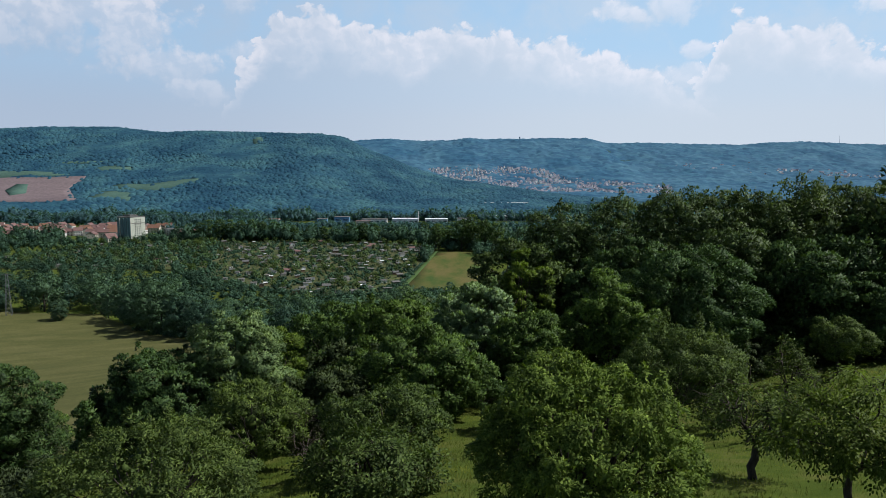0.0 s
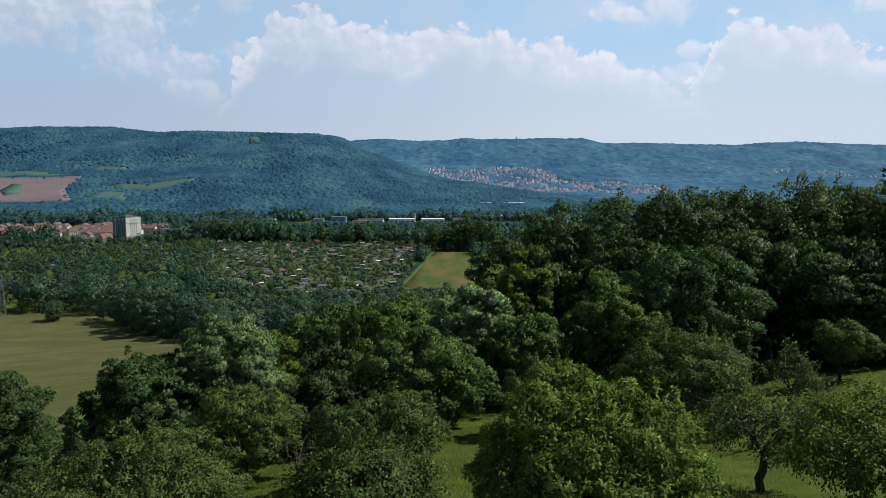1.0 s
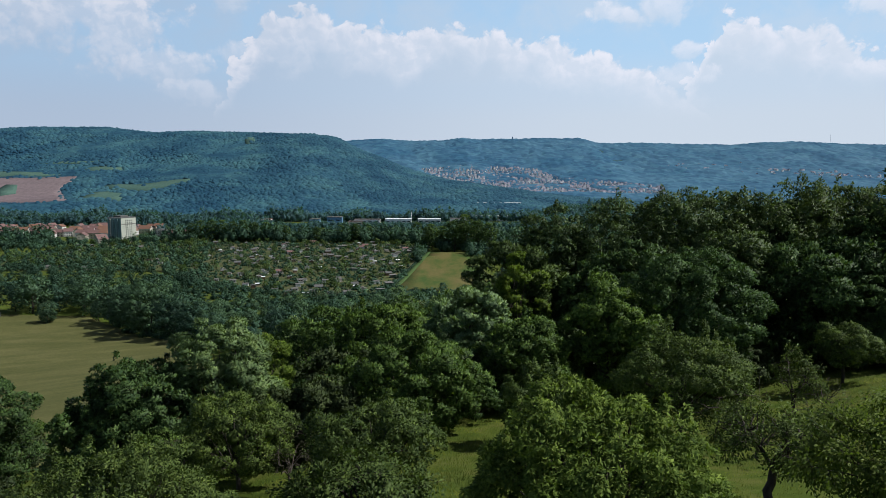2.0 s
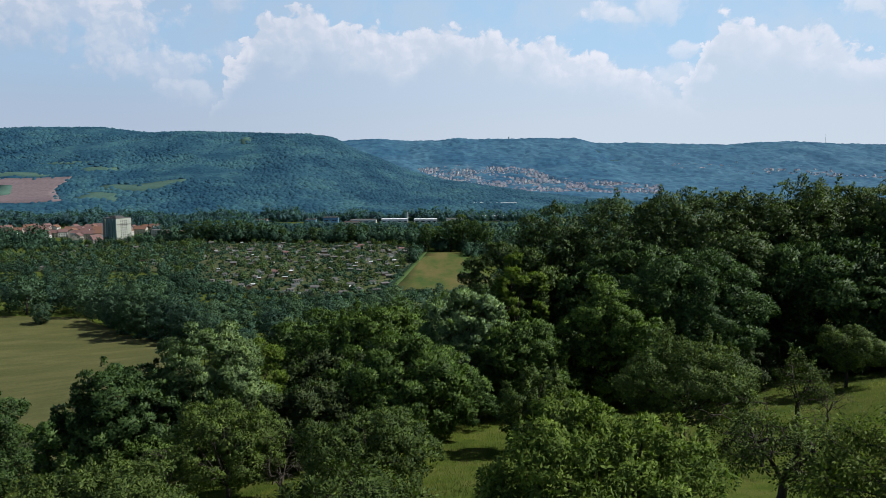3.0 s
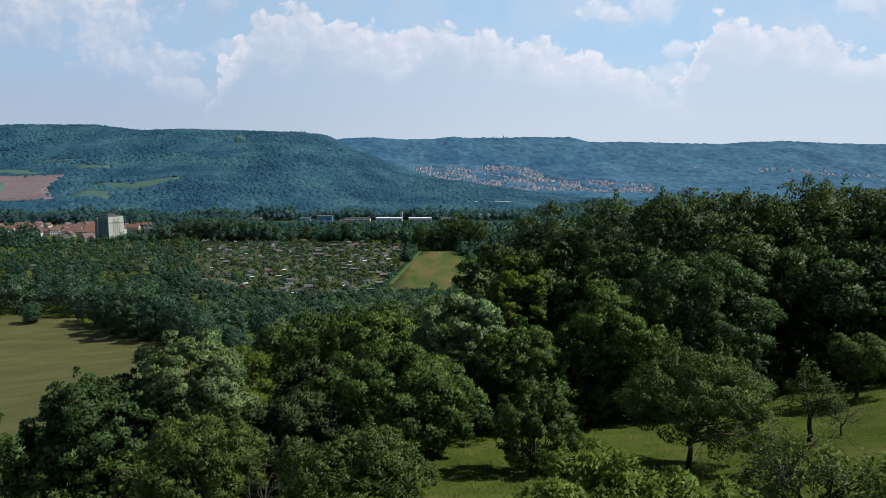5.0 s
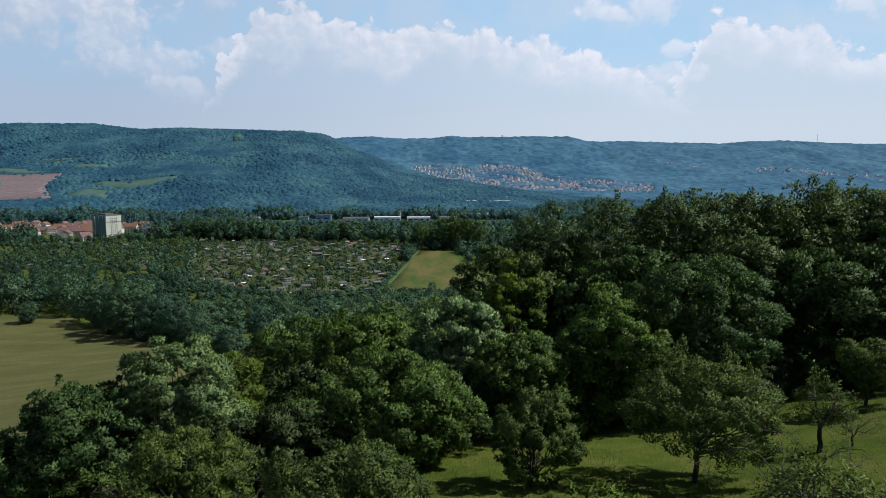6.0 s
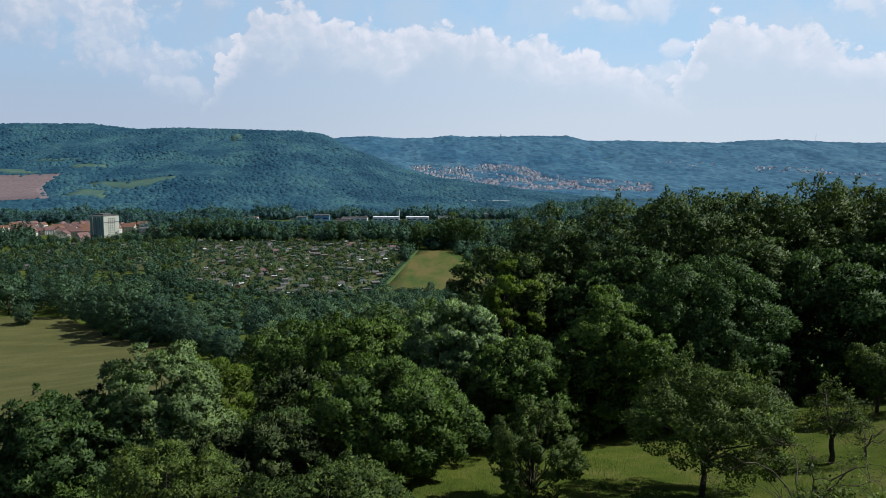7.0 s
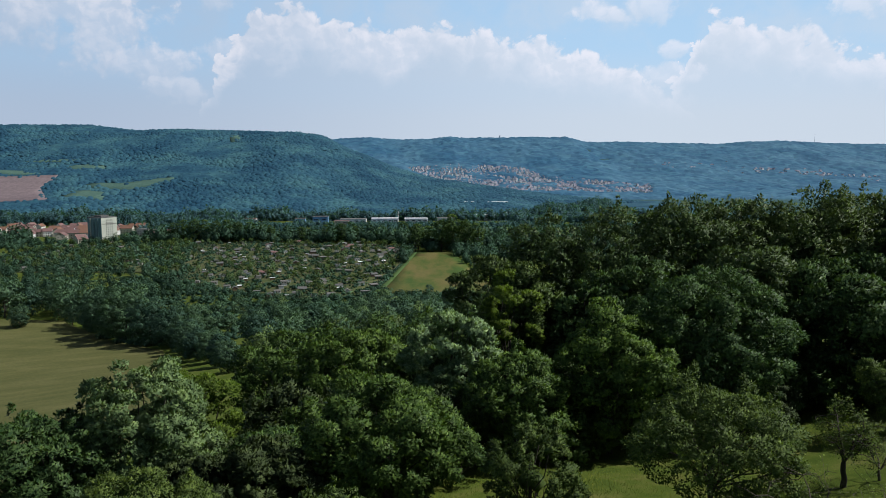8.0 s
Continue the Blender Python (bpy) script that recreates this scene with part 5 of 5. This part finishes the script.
def lattice_mast(x, y, height, half):
    root = new("lattice_mast")
    root.matrix_basis = pose(x, y, float(ground(x, y)), 0, 0, 20)
    corner = [(-1, -1), (1, -1), (1, 1), (-1, 1)]
    for a, b in corner:
        v, f = tube([(a * half, b * half, -0.5), (a * half * 0.3, b * half * 0.3, height)], [0.11, 0.08], 5)
        part_mesh("leg", make_mesh("leg", v, f, STEEL), root)
    n = 9
    for k in range(n):
        z0, z1 = height * k / n, height * (k + 1) / n
        r0, r1 = half * (1 - 0.7 * k / n), half * (1 - 0.7 * (k + 1) / n)
        for s in range(4):
            (a, b), (c, d) = corner[s], corner[(s + 1) % 4]
            v, f = tube([(a * r0, b * r0, z0), (c * r1, d * r1, z1)], [0.06, 0.06], 4)
            part_mesh("brace", make_mesh("brace", v, f, STEEL), root)
    for z in (0.72, 0.86, 0.97):
        part("crossarm", box(5.0, 0.18, 0.18, (0, 0, height * z)), STEEL, root)
    tagged(root, "grey steel lattice mast at the meadow's end", "mast")


lattice_mast(-252, 391, 25, 1.5)


# ---- the distant town ----
def far_town():
    rng = np.random.default_rng(10)
    walls, roofs = [], []
    spots = []
    for y in np.arange(2740, 3430, 24):
        for x in np.arange(-120, 1320, 17):
            px, py = x + rng.uniform(-5, 5), y + rng.uniform(-5, 5)
            if inside(CITY, px, py) and rng.random() < 0.85:
                spots.append((px, py))
    for _ in range(150):
        x = rng.uniform(1150, 2150)
        spots.append((x, float(np.interp(x, [1150, 1600, 2150], [3430, 3420, 3150])) + rng.normal(0, 45)))
    for x, y in spots:
        z, a = float(ground(x, y)), rng.uniform(-0.4, 0.4) + (1.57 if rng.random() < 0.35 else 0)
        w, d, h, r = rng.uniform(3.6, 6.5), rng.uniform(3.6, 5), rng.uniform(6, 10), rng.uniform(3, 5)
        ca, sa = math.cos(a), math.sin(a)
        ring = [(x + p * ca - q * sa, y + p * sa + q * ca) for p, q in ((-w, -d), (w, -d), (w, d), (-w, d))]
        v = [(*p, z - 3) for p in ring] + [(*p, z + h) for p in ring]
        walls.append((v, [(0, 1, 5, 4), (1, 2, 6, 5), (2, 3, 7, 6), (3, 0, 4, 7)]))
        e0, e1 = (x - w * ca, y - w * sa), (x + w * ca, y + w * sa)
        rv = [(*p, z + h) for p in ring] + [(*e0, z + h + r), (*e1, z + h + r)]
        roofs.append((rv, [(0, 1, 5, 4), (2, 3, 4, 5), (3, 0, 4, 4), (1, 2, 5, 5)]))
    v, f = joined(walls)
    tagged(new("far_town_walls", make_mesh("far_town_walls", v, f, WHITE)), "pale walls of a town across the valley", "town", kind="stuff")
    tri = []
    for rv, rf in roofs:
        t = []
        for q in rf:
            t.append(q[:3])
            if q[2] != q[3]:
                t.append((q[0], q[2], q[3]))
        tri.append((rv, t))
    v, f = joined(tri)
    tagged(new("far_town_roofs", make_mesh("far_town_roofs", v, f, ROOF_FAR)), "roofs of a town across the valley, haze blue in their colour", "town", kind="stuff")


far_town()


# ---- trees at the end of the grass strip, hedges, grass ----
def edge_trees():
    rng = np.random.default_rng(12)
    stock = [dense_tree(160 + k, 30, 7.0, 2.5, 30, 3600, 0.85, 0.66, LEAF[n], girth=0.4, limb_step=3, subs=9) for k, n in enumerate(("dark", "maple"))]
    for k, (x, y, s) in enumerate(((-8, 748, 1.05), (6, 752, 1.0), (20, 748, 1.3), (33, 750, 1.45), (46, 744, 1.3), (58, 735, 1.15), (-24, 860, 0.95), (-5, 765, 1.05), (28, 770, 1.2), (44, 765, 1.1))):
        w, c = stock[k % 2]
        tree("poplar", x, y, w, c, "", s, rng.uniform(0, 360), "tall dark poplar at the end of the grass field", "field poplars")
    for k, (x, y, s) in enumerate(((-312, 872, 0.9), (-298, 868, 1.0), (-284, 866, 1.05), (-270, 868, 1.0), (-256, 866, 1.0), (-243, 864, 1.0), (-229, 866, 0.95), (-216, 868, 0.9), (-203, 866, 0.8), (-190, 868, 0.75), (-150, 858, 0.75), (-120, 858, 0.8), (-100, 850, 0.9), (-84, 852, 0.75))):
        w, c = stock[k % 2]
        tree("lime_tree", x, y, w, c, "", s, rng.uniform(0, 360), "tall dark lime tree in a row behind the gardens", "lime row")


edge_trees()


MARGIN = mottled("grass_margin", [(0.35, (0.046, 0.080, 0.026)), (0.65, (0.066, 0.106, 0.036))], 0.08, 0.95, 0.8, spec=0.04)
PATH_DUST = mottled("path_dust", [(0.3, (0.16, 0.15, 0.10)), (0.7, (0.24, 0.22, 0.16))], 0.3, 0.95, 2.0, spec=0.04)


def hedge_line():
    rng = np.random.default_rng(13)
    s = rng.uniform(0, 1, 420)
    x, y = -11 + (-35 + 11) * s + rng.normal(0, 0.4, 420), 741 + (460 - 741) * s
    stand_of("hedge", rng, np.stack([x, y, ground(x, y) + 0.4], -1), rng.uniform(0.5, 1.2, 420), rng.uniform(0.9, 1.8, 420), 20, 0.6, VALLEY_LEAF, "low clipped hedge between gardens and field", "hedge")


hedge_line()
patch("meadow_margin", [(-10, 741), (-6, 741), (-29, 462), (-34.5, 462)], MARGIN, 0.9, 20, "greener grass margin along the field")
patch("path", [(-13, 741), (-10, 741), (-35, 462), (-38, 462)], PATH_DUST, 1.0, 20, "pale trodden path beside the hedge")


def scrub():
    """Low bushes between the wood and the gardens."""
    rng = np.random.default_rng(15)
    x, y = rng.uniform(-230, 20, 5200), rng.uniform(300, 600, 5200)
    ok = ~inside(GARDENS, x, y) & ~inside(STRIP_FIELD, x, y) & ~inside(MEADOW, x, y) & (x > -165 - (y - 350) * 0.4)
    x, y = x[ok][:1700], y[ok][:1700]
    r = rng.uniform(1.2, 3.0, len(x))
    stand_of("scrub", rng, np.stack([x, y, ground(x, y) - 0.2], -1), r, r * rng.uniform(0.9, 1.6, len(x)), 44, 0.42, VALLEY_LEAF, "low green scrub in front of the allotments", "shrub")


scrub()


def works_bushes():
    rng = np.random.default_rng(16)
    x, y = rng.uniform(-345, 170, 900), rng.uniform(1135, 1188, 900)
    r = rng.uniform(2.4, 4.6, 900)
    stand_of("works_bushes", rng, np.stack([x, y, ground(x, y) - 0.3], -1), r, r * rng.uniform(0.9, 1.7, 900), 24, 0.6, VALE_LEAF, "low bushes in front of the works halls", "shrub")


works_bushes()


def grass():
    """Long meadow grass on the near slope."""
    rng = np.random.default_rng(14)
    n = 130000
    y = rng.uniform(20, 66, n)
    x = rng.uniform(-22, 46, n)
    keep = np.abs(x) < 0.72 * y + 3
    x, y = x[keep], y[keep]
    n = len(x)
    at = np.stack([x, y, ground(x, y) - 0.02], -1)
    way = np.stack([rng.normal(0, 0.35, n), rng.normal(0, 0.35, n), np.ones(n)], -1)
    v, f = leaves(rng, at, way, 0.19, 0.036, np.array([0.2, -1.0, 0.3]) + rng.normal(0, 0.35, (n, 3)), tri=True)
    up = unit(np.array([0, 0, 1.0]) + rng.normal(0, 0.25, (n, 3)))
    tagged(new("meadow_grass", make_mesh("meadow_grass", v, f, GRASS, True, np.repeat(up, 3, 0))), "long green meadow grass under the fruit trees", "grass", kind="stuff")


GRASS = leaf_mat("grass_blade", (0.074, 0.102, 0.014), (0.126, 0.146, 0.024), 0.45, 0.6, 0.3)
grass()


# ---- undergrowth along the wood's edge ----
def undergrowth():
    rng = np.random.default_rng(18)
    stock = [dense_tree(170 + k, 3.6, 2.3, 0.2, 16, 5200, 0.17, 0.14, LEAF[n], low=-0.6, subs=9, limb_step=2, girth=0.06, spike=0.05) for k, n in enumerate(("dark", "maple", "thorn"))]
    spots = ((-27.5, 52.5, 0.9), (-19.2, 47.6, 1.0), (-14.6, 57.8, 1.3), (-9.6, 55.5, 1.3), (-6.4, 61.0, 1.5), (-4.6, 66.0, 1.6), (-17.6, 60.4, 1.4), (1.2, 56.8, 1.2), (3.6, 62.0, 1.4), (2.8, 54.0, 0.9),
             (10.6, 60.0, 1.2), (11.4, 66.0, 1.7), (18.6, 66.2, 1.5), (19.6, 62.0, 1.0), (29.0, 66.8, 1.3), (31.5, 65.6, 1.2), (33.5, 68.5, 1.4), (25.0, 60.8, 0.7), (-21.0, 57.4, 1.6), (-26.0, 60.0, 1.4), (-10.2, 69.0, 1.8), (0.4, 76.5, 1.8), (44.5, 66.5, 1.3), (27.0, 62.8, 0.9), (28.6, 69.5, 1.6), (34.5, 65.0, 1.0), (38.0, 63.0, 1.0), (-52.5, 80.0, 1.5), (-47.5, 78.5, 1.3), (-41.0, 66.0, 1.4), (-36.5, 60.0, 1.2), (-44.5, 70.5, 1.3))
    for k, (x, y, size) in enumerate(spots):
        w, c = stock[k % 3]
        tree("hazel_bush", x, y, w, c, "", size, rng.uniform(0, 360), "leafy hazel bush filling the wood's shaded edge", "undergrowth bushes", category="bush")


undergrowth()
